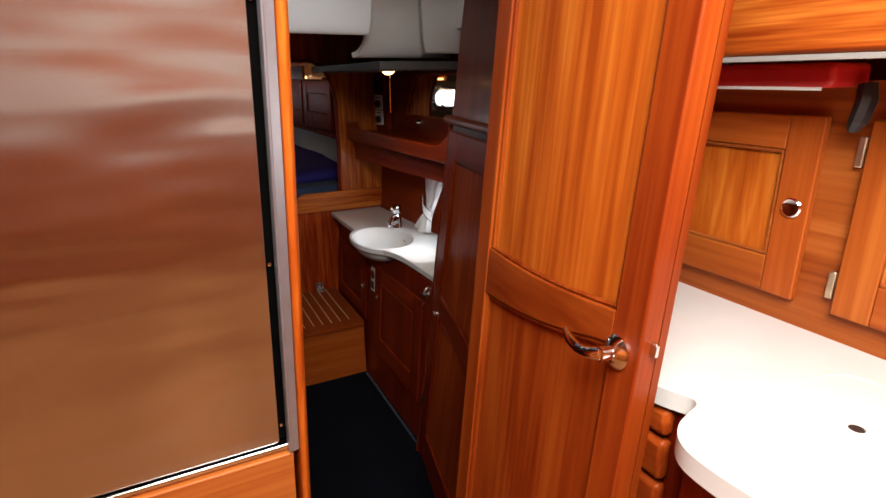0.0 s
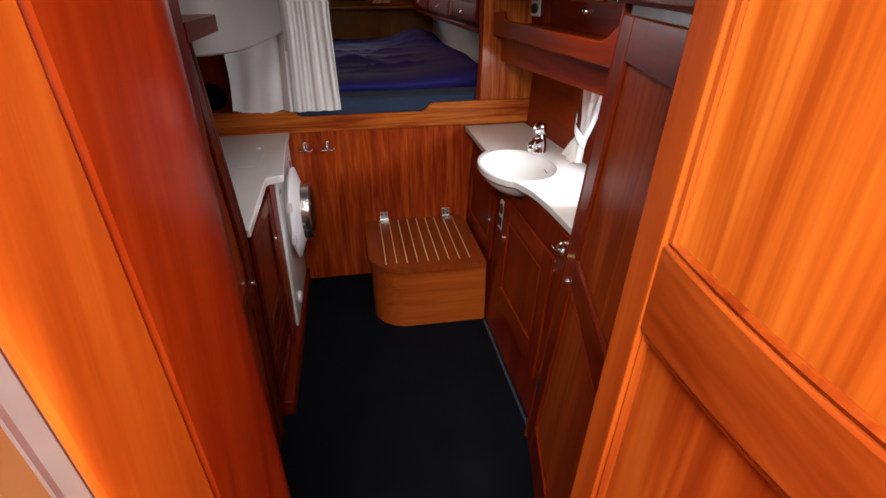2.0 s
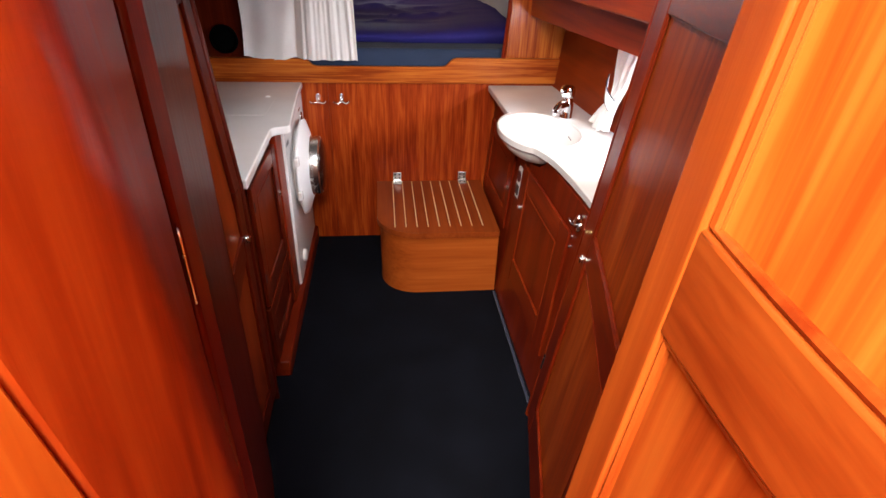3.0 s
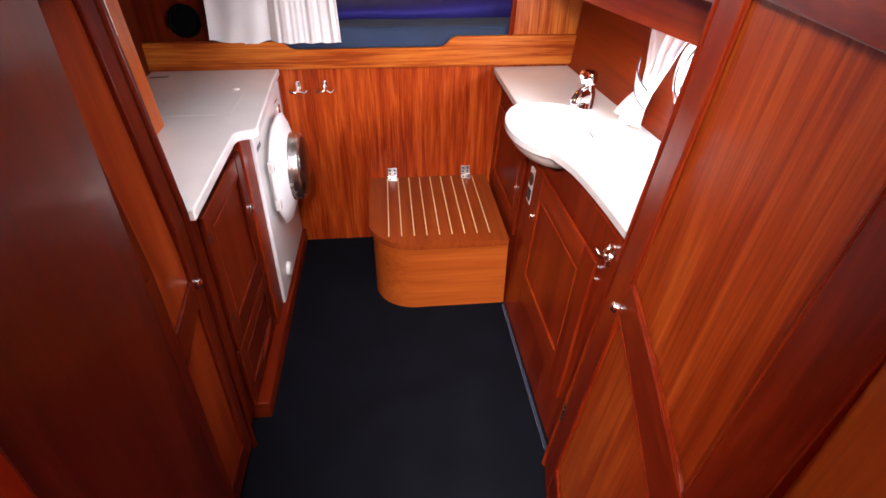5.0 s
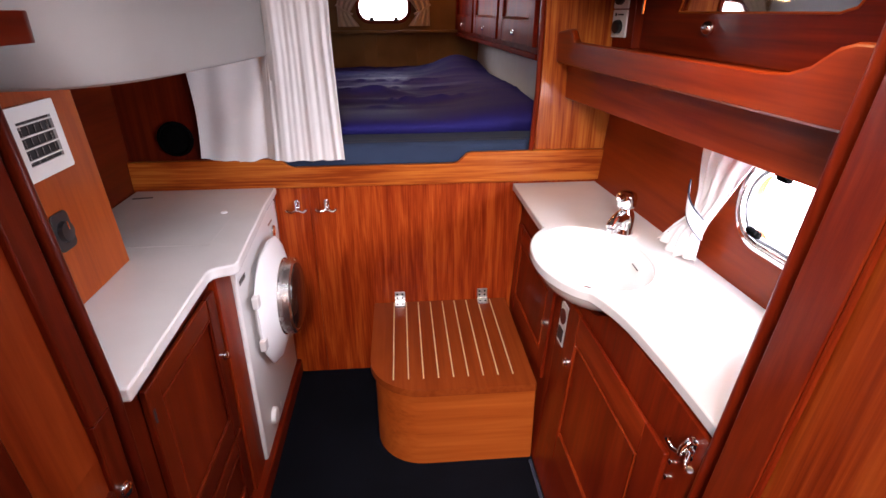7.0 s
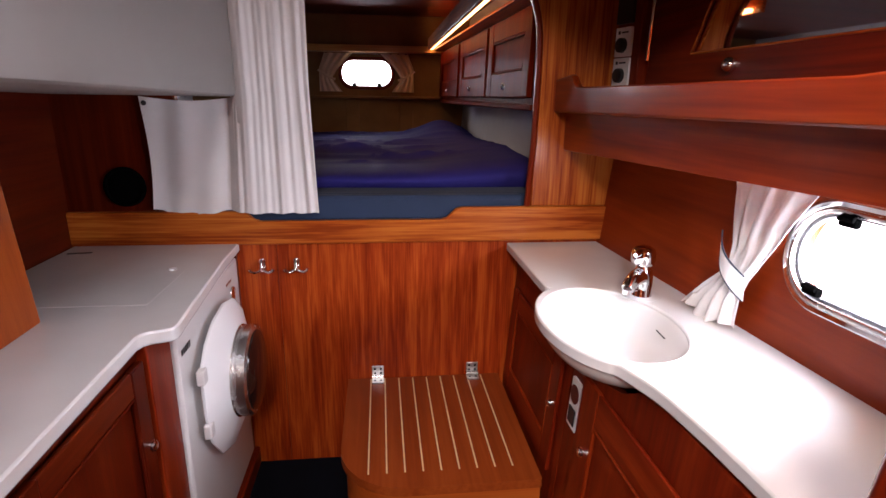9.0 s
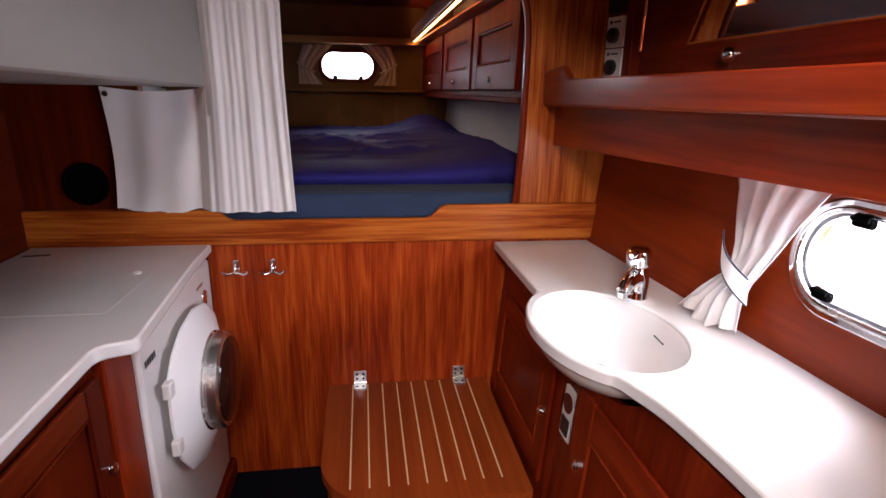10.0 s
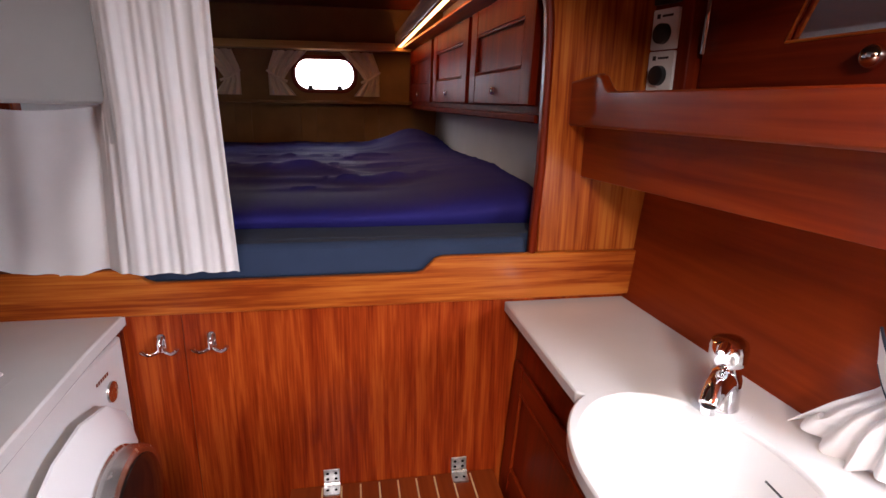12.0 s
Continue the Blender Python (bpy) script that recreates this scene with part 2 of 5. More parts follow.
def tube(points, radius, sides=10, m=None, bm=None, closed=False):
    """A round bar along the points; radius may be one number or one for each point."""
    bm = bm or bmesh.new()
    pts = [Vector(p) for p in points]
    rad = radius if isinstance(radius, (list, tuple)) else [radius] * len(pts)
    rings, side = [], None
    for i, p in enumerate(pts):
        nxt = pts[(i + 1) % len(pts)] if closed else pts[min(i + 1, len(pts) - 1)]
        prv = pts[i - 1] if closed else pts[max(i - 1, 0)]
        d = (nxt - prv).normalized()
        if side is None:
            side = d.orthogonal().normalized()
        side = (side - d * side.dot(d)).normalized()
        up = d.cross(side)
        rings.append([bm.verts.new(p + (side * math.cos(a) + up * math.sin(a)) * rad[i])
                      for a in (2 * math.pi * s / sides for s in range(sides))])
    count = len(rings)
    for i in range(count if closed else count - 1):
        a, b2 = rings[i], rings[(i + 1) % count]
        for s in range(sides):
            bm.faces.new((a[s], a[(s + 1) % sides], b2[(s + 1) % sides], b2[s]))
    if not closed:
        bm.faces.new(rings[0][::-1])
        bm.faces.new(rings[-1])
    if m:
        bmesh.ops.transform(bm, matrix=m, verts=[v for r in rings for v in r])
    return bm


def lathe(profile, sides=32, m=None):
    """A turned shape: (radius, height) pairs about the z axis."""
    bm = bmesh.new()
    rings = []
    for r, z in profile:
        if r < 1e-6:
            rings.append([bm.verts.new((0, 0, z))])
        else:
            rings.append([bm.verts.new((r * math.cos(a), r * math.sin(a), z))
                          for a in (2 * math.pi * s / sides for s in range(sides))])
    for a, b2 in zip(rings, rings[1:]):
        for s in range(sides):
            q = [a[s % len(a)], a[(s + 1) % sides % len(a)], b2[(s + 1) % sides % len(b2)], b2[s % len(b2)]]
            q = list(dict.fromkeys(q))
            if len(q) > 2:
                bm.faces.new(q)
    bmesh.ops.recalc_face_normals(bm, faces=bm.faces)
    if m:
        bmesh.ops.transform(bm, matrix=m, verts=bm.verts)
    return bm


def sheet(fn, nu, nv, thick=0.0):
    """A grid of points fn(u, v), u and v from 0 to 1; with a thickness it gets a back and rims."""
    bm = bmesh.new()
    g = [[bm.verts.new(fn(i / nu, j / nv)) for j in range(nv + 1)] for i in range(nu + 1)]
    for i in range(nu):
        for j in range(nv):
            bm.faces.new((g[i][j], g[i + 1][j], g[i + 1][j + 1], g[i][j + 1]))
    if thick:
        bmesh.ops.recalc_face_normals(bm, faces=bm.faces)
        bmesh.ops.solidify(bm, geom=bm.faces, thickness=thick)
    return bm


def rounded(x0, x1, y0, y1, r, steps=6):
    """A rectangle outline with round corners; r is one radius or four, from (x0, y0) anticlockwise."""
    rs = r if isinstance(r, (tuple, list)) else (r,) * 4
    out = []
    for (cx, cy, a0), q in zip(((x0, y0, 180), (x1, y0, 270), (x1, y1, 0), (x0, y1, 90)), rs):
        sx, sy = (1 if cx == x0 else -1), (1 if cy == y0 else -1)
        if q <= 0:
            out.append((cx, cy))
            continue
        for s in range(steps + 1):
            a = radians(a0 + 90 * s / steps)
            out.append((cx + sx * q + q * math.cos(a), cy + sy * q + q * math.sin(a)))
    return out


def rounded_path(points, steps=5):
    """A smooth line through the given points."""
    out = []
    for i in range(len(points) - 1):
        p0, p1, p2, p3 = (Vector(points[max(0, min(len(points) - 1, i + k))]) for k in (-1, 0, 1, 2))
        for s in range(steps):
            t = s / steps
            q = 0.5 * (2 * p1 + (p2 - p0) * t + (2 * p0 - 5 * p1 + 4 * p2 - p3) * t * t + (3 * p1 - p0 - 3 * p2 + p3) * t ** 3)
            out.append((q.x, q.y))
    return out + [tuple(points[-1])]


def plane_at(origin, u, v):
    """A pose whose x runs along u, y along v, and z out of that plane."""
    u, v = Vector(u).normalized(), Vector(v)
    n = u.cross(v).normalized()
    v = n.cross(u)
    m = Matrix((u, v, n)).transposed().to_4x4()
    m.translation = origin
    return m


def finish(name, bm, material, bevel=0.0, smooth=True):
    me = bpy.data.meshes.new(name)
    bm.to_mesh(me)
    bm.free()
    me.materials.append(material)
    if smooth:
        me.polygons.foreach_set("use_smooth", [True] * len(me.polygons))
        me.set_sharp_from_angle(angle=radians(38))
    ob = new(name, me)
    if bevel:
        b = ob.modifiers.new("bevel", 'BEVEL')
        b.width, b.segments, b.limit_method, b.angle_limit = bevel, 2, 'ANGLE', radians(40)
        if smooth:
            w = ob.modifiers.new("normals", 'WEIGHTED_NORMAL')
            w.keep_sharp = True
    return ob


def thing(name, base, label, category, group=""):
    ob = new(name)
    ob.empty_display_size = 0.05
    ob.location = base
    ob["base"] = list(base)
    return tagged(ob, label, category, group)


def part(name, bm, material, parent, label="", bevel=0.0, smooth=True):
    """One mesh, given in world coordinates, as a part of a thing or of a part."""
    base = Vector(parent["base"])
    bmesh.ops.translate(bm, vec=-base, verts=bm.verts)
    ob = finish(name, bm, material, bevel, smooth)
    ob.parent = parent
    ob["base"] = list(base)
    return tagged(ob, label)


def solo(name, bm, material, label, category, base=None, bevel=0.0, kind="", smooth=True, group=""):
    """One mesh that is a thing, or a piece of the setting, by itself."""
    lo = Vector((min(v.co.x for v in bm.verts), min(v.co.y for v in bm.verts), min(v.co.z for v in bm.verts)))
    hi = Vector((max(v.co.x for v in bm.verts), max(v.co.y for v in bm.verts), 0))
    base = Vector(base) if base else Vector(((lo.x + hi.x) / 2, (lo.y + hi.y) / 2, lo.z))
    bmesh.ops.translate(bm, vec=-base, verts=bm.verts)
    ob = finish(name, bm, material, bevel, smooth)
    ob.location = base
    ob["base"] = list(base)
    return tagged(ob, label, category, group, kind)


def setting(name, bm, material, label, bevel=0.0, smooth=True):
    return solo(name, bm, material, label, name.split("_")[0], None, bevel, "structure", smooth)


# ---- the large structure ----
setting("floor", bx(-0.95, 0.95, -2.12, 0.0, -0.03, 0.0), carpet, "navy carpet on the cabin floor")
setting("floor_galley", bx(-1.5, 1.2, -4.6, -2.12, 0.24, 0.30), floor_teak, "varnished timber floor of the galley")
setting("floor_step_riser", bx(-0.32, 0.21, -2.12, -2.10, 0.0, 0.30), mah_x, "mahogany riser below the doorway")

# Bulkhead between the cabin and the berth, with the berth's arched opening.
arch = [(-0.60, 0.93), (0.535, 0.93), (0.538, 1.0), (0.548, 1.2), (0.55, 1.40)]
arch += [(0.40 + 0.15 * math.cos(radians(a)), 1.50 + 0.26 * math.sin(radians(a))) for a in range(0, 91, 15)]
arch += [(-0.60, 1.76)]
to_xz = Matrix(((1, 0, 0, 0), (0, 0, -1, 0), (0, 1, 0, 0), (0, 0, 0, 1)))
setting("wall_bulkhead", plate([(-1.25, 0), (1.05, 0), (1.05, 2.2), (-1.25, 2.2)], -0.03, 0.0, [arch], to_xz),
        wood("striped_teak", (0.17, 0.014, 0.0019), (0.28, 0.035, 0.0042), (0.41, 0.075, 0.0100), 'z', 3.1, tight=0.13),
        "striped teak veneer bulkhead below the raised berth")
setting("trim_bulkhead_seam", bx(-0.3258, -0.3242, -0.0025, -0.0005, 0.0, 0.861), mah_z, "fine joint in the bulkhead veneer between the coat hooks")
sill = [(-1.0, 0.862), (0.822, 0.862), (0.822, 0.984), (0.305, 0.984), (0.285, 0.978), (0.255, 0.948), (0.235, 0.942),
        (-0.365, 0.942), (-0.385, 0.948), (-0.41, 0.972), (-0.425, 0.976), (-1.0, 0.976)]
setting("trim_berth_sill", plate(sill, 0.003, 0.024, (), to_xz), gold_x, "golden teak berth board with a lowered middle", 0.005)
setting("trim_bulkhead_panel", plate([(0.553, 0.984), (0.90, 0.984), (0.90, 2.1), (0.42, 2.1), (0.42, 1.775)] +
        [(0.40 + 0.15 * math.cos(radians(a)) + 0.004, 1.50 + 0.265 * math.sin(radians(a))) for a in range(75, -1, -15)] +
        [(0.554, 1.40)], 0.003, 0.010, (), to_xz), gold_z, "golden teak panel beside the berth opening", 0.002)
setting("trim_bulkhead_port", bx(-0.96, -0.602, -0.008, -0.003, 0.978, 1.76), shaded_z, "mahogany panel beside the berth opening, darkened for shade")
bead = [(0.536, -0.014, 0.985), (0.549, -0.014, 1.2), (0.551, -0.014, 1.40)]
bead += [(0.40 + 0.15 * math.cos(radians(a)), -0.014, 1.50 + 0.26 * math.sin(radians(a))) for a in range(0, 91, 10)] + [(0.2, -0.014, 1.76)]
setting("trim_arch_bead", tube(bead, 0.010, 8), mah_z, "rounded mahogany bead round the berth arch")

# Hull side behind the washbasin, with the portlight's opening.
hull = plane_at((0.806, 0.0, 0.85), (0.045, -1, 0), (0.10, 0, 1))
PORT = rounded(0.845, 1.252, 0.119, 0.316, 0.095, 8)
setting("wall_starboard", plate([(-0.03, -0.9), (2.2, -0.9), (2.2, 1.3), (-0.03, 1.3)], -0.05, 0.0, [PORT], hull), wood("hull_mahogany", (0.17, 0.017, 0.0025), (0.23, 0.028, 0.004), (0.29, 0.042, 0.0065), "y", 0.8, tight=0.2, gloss=0.12),
        "horizontal-grained mahogany hull lining with a portlight")
setting("wall_port", bx(-1.02, -0.96, -2.12, 0.0, 0, 2.2), shaded_y, "mahogany hull lining behind the worktop, darkened for shade")
# Partition between the cabin and the galley.
setting("wall_partition", plate([(-1.5, 0.0), (-0.32, 0.0), (-0.32, 2.13), (0.50, 2.13), (0.50, 0.0), (1.2, 0.0), (1.2, 2.4), (-1.5, 2.4)],
        2.08, 2.14, (), to_xz), mah_z, "mahogany partition with the doorway to the galley", 0.002)
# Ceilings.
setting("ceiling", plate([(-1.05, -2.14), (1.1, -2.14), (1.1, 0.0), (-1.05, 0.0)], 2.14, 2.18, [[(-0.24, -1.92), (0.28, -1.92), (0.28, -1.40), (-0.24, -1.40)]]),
        vinyl, "white vinyl lined cabin ceiling with an added hatch opening")
setting("ceiling_side_deck", bx(0.42, 1.1, -1.14, 0.0, 1.70, 1.735), shaded_vinyl, "vinyl underside of the side deck over the washbasin, darkened for shade", 0.004)
# The hole in the galley ceiling is added for the fill lamp.
setting("ceiling_galley", plate([(-1.5, -4.6), (1.2, -4.6), (1.2, -2.14), (-1.5, -2.14)], 2.34, 2.38, [[(-0.70, -3.90), (0.10, -3.90), (0.10, -3.10), (-0.70, -3.10)]]), vinyl, "white galley ceiling with an added opening for daylight")
setting("wall_galley_port", bx(-1.56, -1.5, -4.6, -2.14, 0.3, 2.34), teak_z, "teak side wall of the galley")
setting("wall_galley_back", plate([(-1.5, 0.3), (1.2, 0.3), (1.2, 2.34), (-1.5, 2.34)], 4.6, 4.66, (), to_xz), gold_z,
        "teak wall at the far end of the galley")
setting("wall_galley_low_back", bx(-1.5, 0.14, -4.598, -4.10, 0.301, 1.16), teak_x, "teak cabinet front at the far end of the galley")
setting("trim_galley_back_top", bx(-1.5, 0.14, -4.598, -4.06, 1.162, 1.20), white_gel, "white worktop at the far end of the galley", 0.006)
setting("wall_galley_starboard", bx(1.2, 1.26, -4.6, -2.14, 0.3, 2.34), teak_z, "teak side wall of the galley behind the lockers")
# Berth compartment.
setting("floor_berth", bx(-1.3, 0.8, 0.03, 2.6, 0.88, 0.938), mah_x, "timber berth base under the mattress")
setting("wall_berth_starboard", plate([(0.03, 0.9), (2.4, 0.9), (2.4, 1.9), (0.03, 1.9)], 0.0, 0.03, (),
        plane_at((0.63, 0, 0), (-0.02, 1, 0), (0.06, 0, 1))), hull_cloth, "pale grey hull lining above the mattress")
setting("wall_berth_port", bx(-1.36, -1.30, 0.03, 2.4, 0.9, 1.95), hull_cloth, "pale hull lining of the berth")
aft_m = Matrix.Translation((0, 2.36, 0)) @ to_xz
AFT = rounded(-0.240, 0.124, 1.411, 1.597, 0.082, 6)
AFT2 = rounded(-1.085, -0.721, 1.411, 1.597, 0.082, 6)
setting("wall_transom", plate([(-1.36, 0.9), (0.8, 0.9), (0.8, 1.95), (-1.36, 1.95)], -0.05, 0.0, [AFT, AFT2], aft_m), brown_pad,
        "brown lined transom wall with small portlights")
setting("ceiling_berth", bx(-1.36, 0.8, 0.03, 2.4, 1.90, 1.94), mah_x, "dark timber ceiling over the berth")
setting("trim_transom_beam", bx(-1.3, 0.6, 2.25, 2.36, 1.645, 1.690), lit_gold, "golden beam over the transom portlight, paled for light on it", 0.004)
setting("trim_transom_ledge", bx(-1.3, 0.62, 2.28, 2.36, 1.326, 1.344), brown_pad, "narrow ledge below the transom portlight", 0.004)
for x in (-0.62, -0.22, 0.18):
    setting("trim_transom_seam", bx(x, x + 0.10, 2.35, 2.362, 1.0, 1.325), brown_pad, "padded strip on the transom lining", 0.004)

# Bright sky and distance outside the openings.
solo("backdrop_sky", bx(1.30, 1.31, -3.2, 1.2, -0.6, 1.24), sky_glow, "bright hazy outdoors beyond the portlight", "backdrop", None, 0, "structure")
solo("backdrop_sky", bx(-1.4, 0.5, 2.75, 2.76, 1.2, 1.9), sky_glow, "bright hazy outdoors beyond the transom", "backdrop", None, 0, "structure")


def sheared(bm, slope, z0):
    """Leans a mesh to starboard with height."""
    for v in bm.verts:
        v.co.x += slope * (v.co.z - z0)
    return bm


# ---- joinery helpers ----
def knob(parent, where, n, r=0.011):
    """A small chrome push knob whose axis points along n."""
    m = Matrix.Translation(where) @ Vector(n).to_track_quat('Z', 'Y').to_matrix().to_4x4()
    return part("knob", lathe([(0, 0), (r * 1.15, 0), (r * 1.15, 0.002), (r * 0.75, 0.003), (r * 0.75, 0.004), (r, 0.005), (r, 0.008), (r * 0.7, 0.0105), (0, 0.011)], 16, m),
                chrome, parent, "small chrome push knob")


def joinery_door(parent, m, w, h, frame_mat, panel_mat, rail_mat, stile=0.055, th=0.02, mid=None, bead_mat=None, arch_top=0.0):
    """A framed door in the plane m, from (0, 0) to (w, h), with one sunk panel, or two about a curved middle rail."""
    d = part("door", bx(0.012, w - 0.012, 0.012, h - 0.012, 0.001, th * 0.45, m=m), panel_mat, parent)
    for u in (0, w - stile):
        part("stile", bx(u, u + stile, 0, h, 0.0005, th, m=m), frame_mat, d, "", 0.003)
    part("rail", bx(stile, w - stile, 0, stile * 1.2, th * 0.2, th - 0.001, m=m), rail_mat, d, "", 0.003)
    if arch_top:
        top = [(stile, h), (stile, h - stile - arch_top)]
        top += [(stile + (w - 2 * stile) * s / 10, h - stile - arch_top * (1 - math.sin(math.pi * s / 10) ** 0.7)) for s in range(1, 10)]
        top += [(w - stile, h - stile - arch_top), (w - stile, h)]
        part("rail", plate(top, th * 0.2, th - 0.001, (), m), rail_mat, d, "", 0.003)
    else:
        part("rail", bx(stile, w - stile, h - stile, h, th * 0.2, th - 0.001, m=m), rail_mat, d, "", 0.003)
    bead_mat = bead_mat or frame_mat
    ins, zed = 0.004, th * 0.75

    def bead(points):
        part("bead", tube([m @ Vector((x, y, zed)) for x, y in points], 0.0045, 6), bead_mat, d)

    lo, hi, a, b2 = stile * 1.2 + ins, h - stile - arch_top - ins, stile + ins, w - stile - ins
    if mid:
        low_a, low_b, up_a, up_b, sag = mid          # lower and upper edge at the first and second stile, belly
        steps = 14
        low = [(stile + (w - 2 * stile) * s / steps, low_a + (low_b - low_a) * (s / steps) - sag * math.sin(math.pi * s / steps)) for s in range(steps + 1)]
        up = [(x, up_a + (up_b - up_a) * (s / steps) - 0.8 * sag * math.sin(math.pi * s / steps)) for s, (x, y) in enumerate(low)]
        part("rail", plate(low + up[::-1], th * 0.2, th - 0.0005, (), m), rail_mat, d, "curved middle rail", 0.003)
        bead([(a, hi), (a, up[0][1] + ins)] + [(x, y + ins) for x, y in up[1:-1]] + [(b2, up[-1][1] + ins), (b2, hi)])
        bead([(a, low[0][1] - ins)] + [(x, y - ins) for x, y in low[1:-1]] + [(b2, low[-1][1] - ins), (b2, lo), (a, lo), (a, low[0][1] - ins)])
    else:
        bead([(a, lo), (b2, lo), (b2, hi), (a, hi), (a, lo)])
    return d


# ---- galley ----
# Fridge built into a teak casing; its front faces the galley.
FY = 2.575


def lean_f(bm):
    """Leans the fridge front: a little to starboard and well out over the galley with height."""
    for v in bm.verts:
        rise = v.co.z - 1.42
        v.co.y -= 0.152 * rise * max(0.0, min(1.0, (-2.14 - v.co.y) / 0.2))
        v.co.x += 0.0135 * rise
    return bm


fridge = thing("fridge", (-0.72, -FY + 0.1, 1.10), "tall built-in fridge with a brushed steel door", "fridge")
part("door", lean_f(plate(rounded(-1.25, -0.3025, 1.096, 2.20, 0.006, 3), FY - 0.016, FY - 0.004, (), to_xz)), fridge_steel, fridge, "brushed stainless steel door", 0.003)
part("body", lean_f(bx(-1.26, -0.276, -FY + 0.027, -2.45, 1.08, 2.24)), rubber, fridge, "dark fridge cabinet")
part("gasket", lean_f(plate(rounded(-1.255, -0.288, 1.094, 2.22, 0.006, 3), FY - 0.026, FY - 0.017, (), to_xz)), rubber, fridge)
part("edge_trim", lean_f(plate([(-0.2910, -FY - 0.006), (-0.2895, -FY - 0.013), (-0.2870, -FY - 0.013), (-0.2855, -FY - 0.010), (-0.2740, -FY - 0.008), (-0.2740, -FY + 0.004), (-0.2910, -FY + 0.004)], 1.08, 2.24)), trim_alu, fridge, "bevelled metal edge strip")
part("bottom_trim", lean_f(bx(-1.26, -0.283, -FY - 0.002, -FY + 0.022, 1.082, 1.0925)), chrome, fridge, "bright metal bottom strip", 0.002)
for z in (1.125, 1.42, 1.76):
    part("screw", lean_f(lathe([(0, 0), (0.004, 0), (0.003, 0.002), (0, 0.003)], 10, plane_at((-0.2960, -FY + 0.015, z), (1, 0, 0), (0, 0, 1)))), chrome, fridge)

casing_teak = wood("casing_teak", (0.32, 0.052, 0.005), (0.46, 0.098, 0.010), (0.58, 0.165, 0.020), 'z')
# Casing wood again; the shade on its turned side is in the colour.
reveal_shaded = wood("reveal_shaded_teak", (0.19, 0.015, 0.0020), (0.28, 0.030, 0.0035), (0.38, 0.056, 0.0065), 'z', gloss=0.10)
casing = [(-0.2735, -2.580), (-0.270, -2.587), (-0.265, -2.588), (-0.260, -2.583), (-0.256, -2.573), (-0.2512, -2.550), (-0.2440, -2.510), (-0.2735, -2.510)]
setting("trim_fridge_casing", lean_f(plate(casing, 0.30, 2.34)), casing_teak, "rounded teak casing beside the fridge", 0.003)
reveal = [(-0.265, -2.508), (-0.2436, -2.508), (-0.2374, -2.485), (-0.2332, -2.460), (-0.224, -2.412), (-0.221, -2.390), (-0.224, -2.368),
          (-0.240, -2.33), (-0.258, -2.285), (-0.276, -2.22), (-0.290, -2.17), (-0.302, -2.14), (-0.36, -2.14), (-0.36, -2.3), (-0.265, -2.45)]
setting("trim_doorway_reveal", lean_f(plate(reveal, 0.30, 2.34)), reveal_shaded, "teak reveal of the doorway, reddened for shade", 0.004)
setting("trim_below_fridge", lean_f(bx(-1.5, -0.283, -FY - 0.010, -2.45, 0.30, 1.077)), teak_x, "teak base panel below the fridge", 0.003)
setting("trim_beside_fridge", lean_f(bx(-1.5, -1.275, -FY - 0.010, -2.45, 1.079, 2.34)), teak_z, "teak panel beside the fridge", 0.003)
setting("trim_above_fridge", lean_f(bx(-1.22, -0.27, -FY - 0.010, -2.45, 2.285, 2.34)), teak_x, "teak panel above the fridge", 0.003)
# Door stop strips and hinge post.
setting("trim_doorway_stop", bx(-0.318, -0.300, -2.115, -2.062, 0.0, 2.13), mah_z, "rounded stop strip of the doorway", 0.006)
setting("trim_door_post", sheared(plate([(0.238, -2.285), (0.248, -2.30), (0.30, -2.30), (0.56, -2.08), (0.50, -2.06), (0.43, -2.07)], 0.0, 2.34), 0.08, 1.3), casing_teak,
        "angled mahogany post that carries the galley door", 0.004)
strike = thing("strike_plate", (-0.298, -2.12, 1.16), "brass strike plate on the door frame", "strike plate")
part("plate", plate(rounded(-0.055, 0.055, -0.014, 0.014, 0.010), 0.0, 0.002, (), plane_at((-0.296, -2.134, 1.15), (0, 0, 1), (0.5, -1, 0))), steel, strike, "", 0.0)
for dz in (-0.045, 0.045):
    part("screw", lathe([(0, 0), (0.004, 0), (0, 0.002)], 8, plane_at((-0.2945, -2.1335, 1.15 + dz), (0, 0, 1), (0.5, -1, 0))), chrome, strike)

# The open galley door.
dm = plane_at((0.150, -2.308, 0.33), (-0.055, -0.542, 0), (0.08, 0, 1))
gdoor = thing("door_1", (0.18, -2.54, 0.32), "open teak door with two panels and a curved middle rail", "door")
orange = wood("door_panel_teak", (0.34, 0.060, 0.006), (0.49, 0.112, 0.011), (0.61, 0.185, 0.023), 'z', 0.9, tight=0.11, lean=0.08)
reddish_x = wood("door_rail_mahogany", (0.17, 0.020, 0.0026), (0.26, 0.042, 0.0050), (0.35, 0.072, 0.0090), 'y')
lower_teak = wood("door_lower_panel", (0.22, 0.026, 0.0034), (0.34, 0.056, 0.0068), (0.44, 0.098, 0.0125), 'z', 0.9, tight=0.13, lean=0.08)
leaf = joinery_door(gdoor, dm, 0.536, 1.78, reddish, orange, reddish_x, 0.060, 0.034, (0.885, 0.962, 0.988, 1.014, 0.014), reddish)
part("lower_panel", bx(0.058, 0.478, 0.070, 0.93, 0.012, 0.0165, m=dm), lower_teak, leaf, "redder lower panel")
part("back", bx(0.0, 0.536, 0, 1.78, -0.012, 0.001, m=dm), reddish, leaf)
hm = dm @ Matrix.Translation((0.495, 0.957, 0.034))
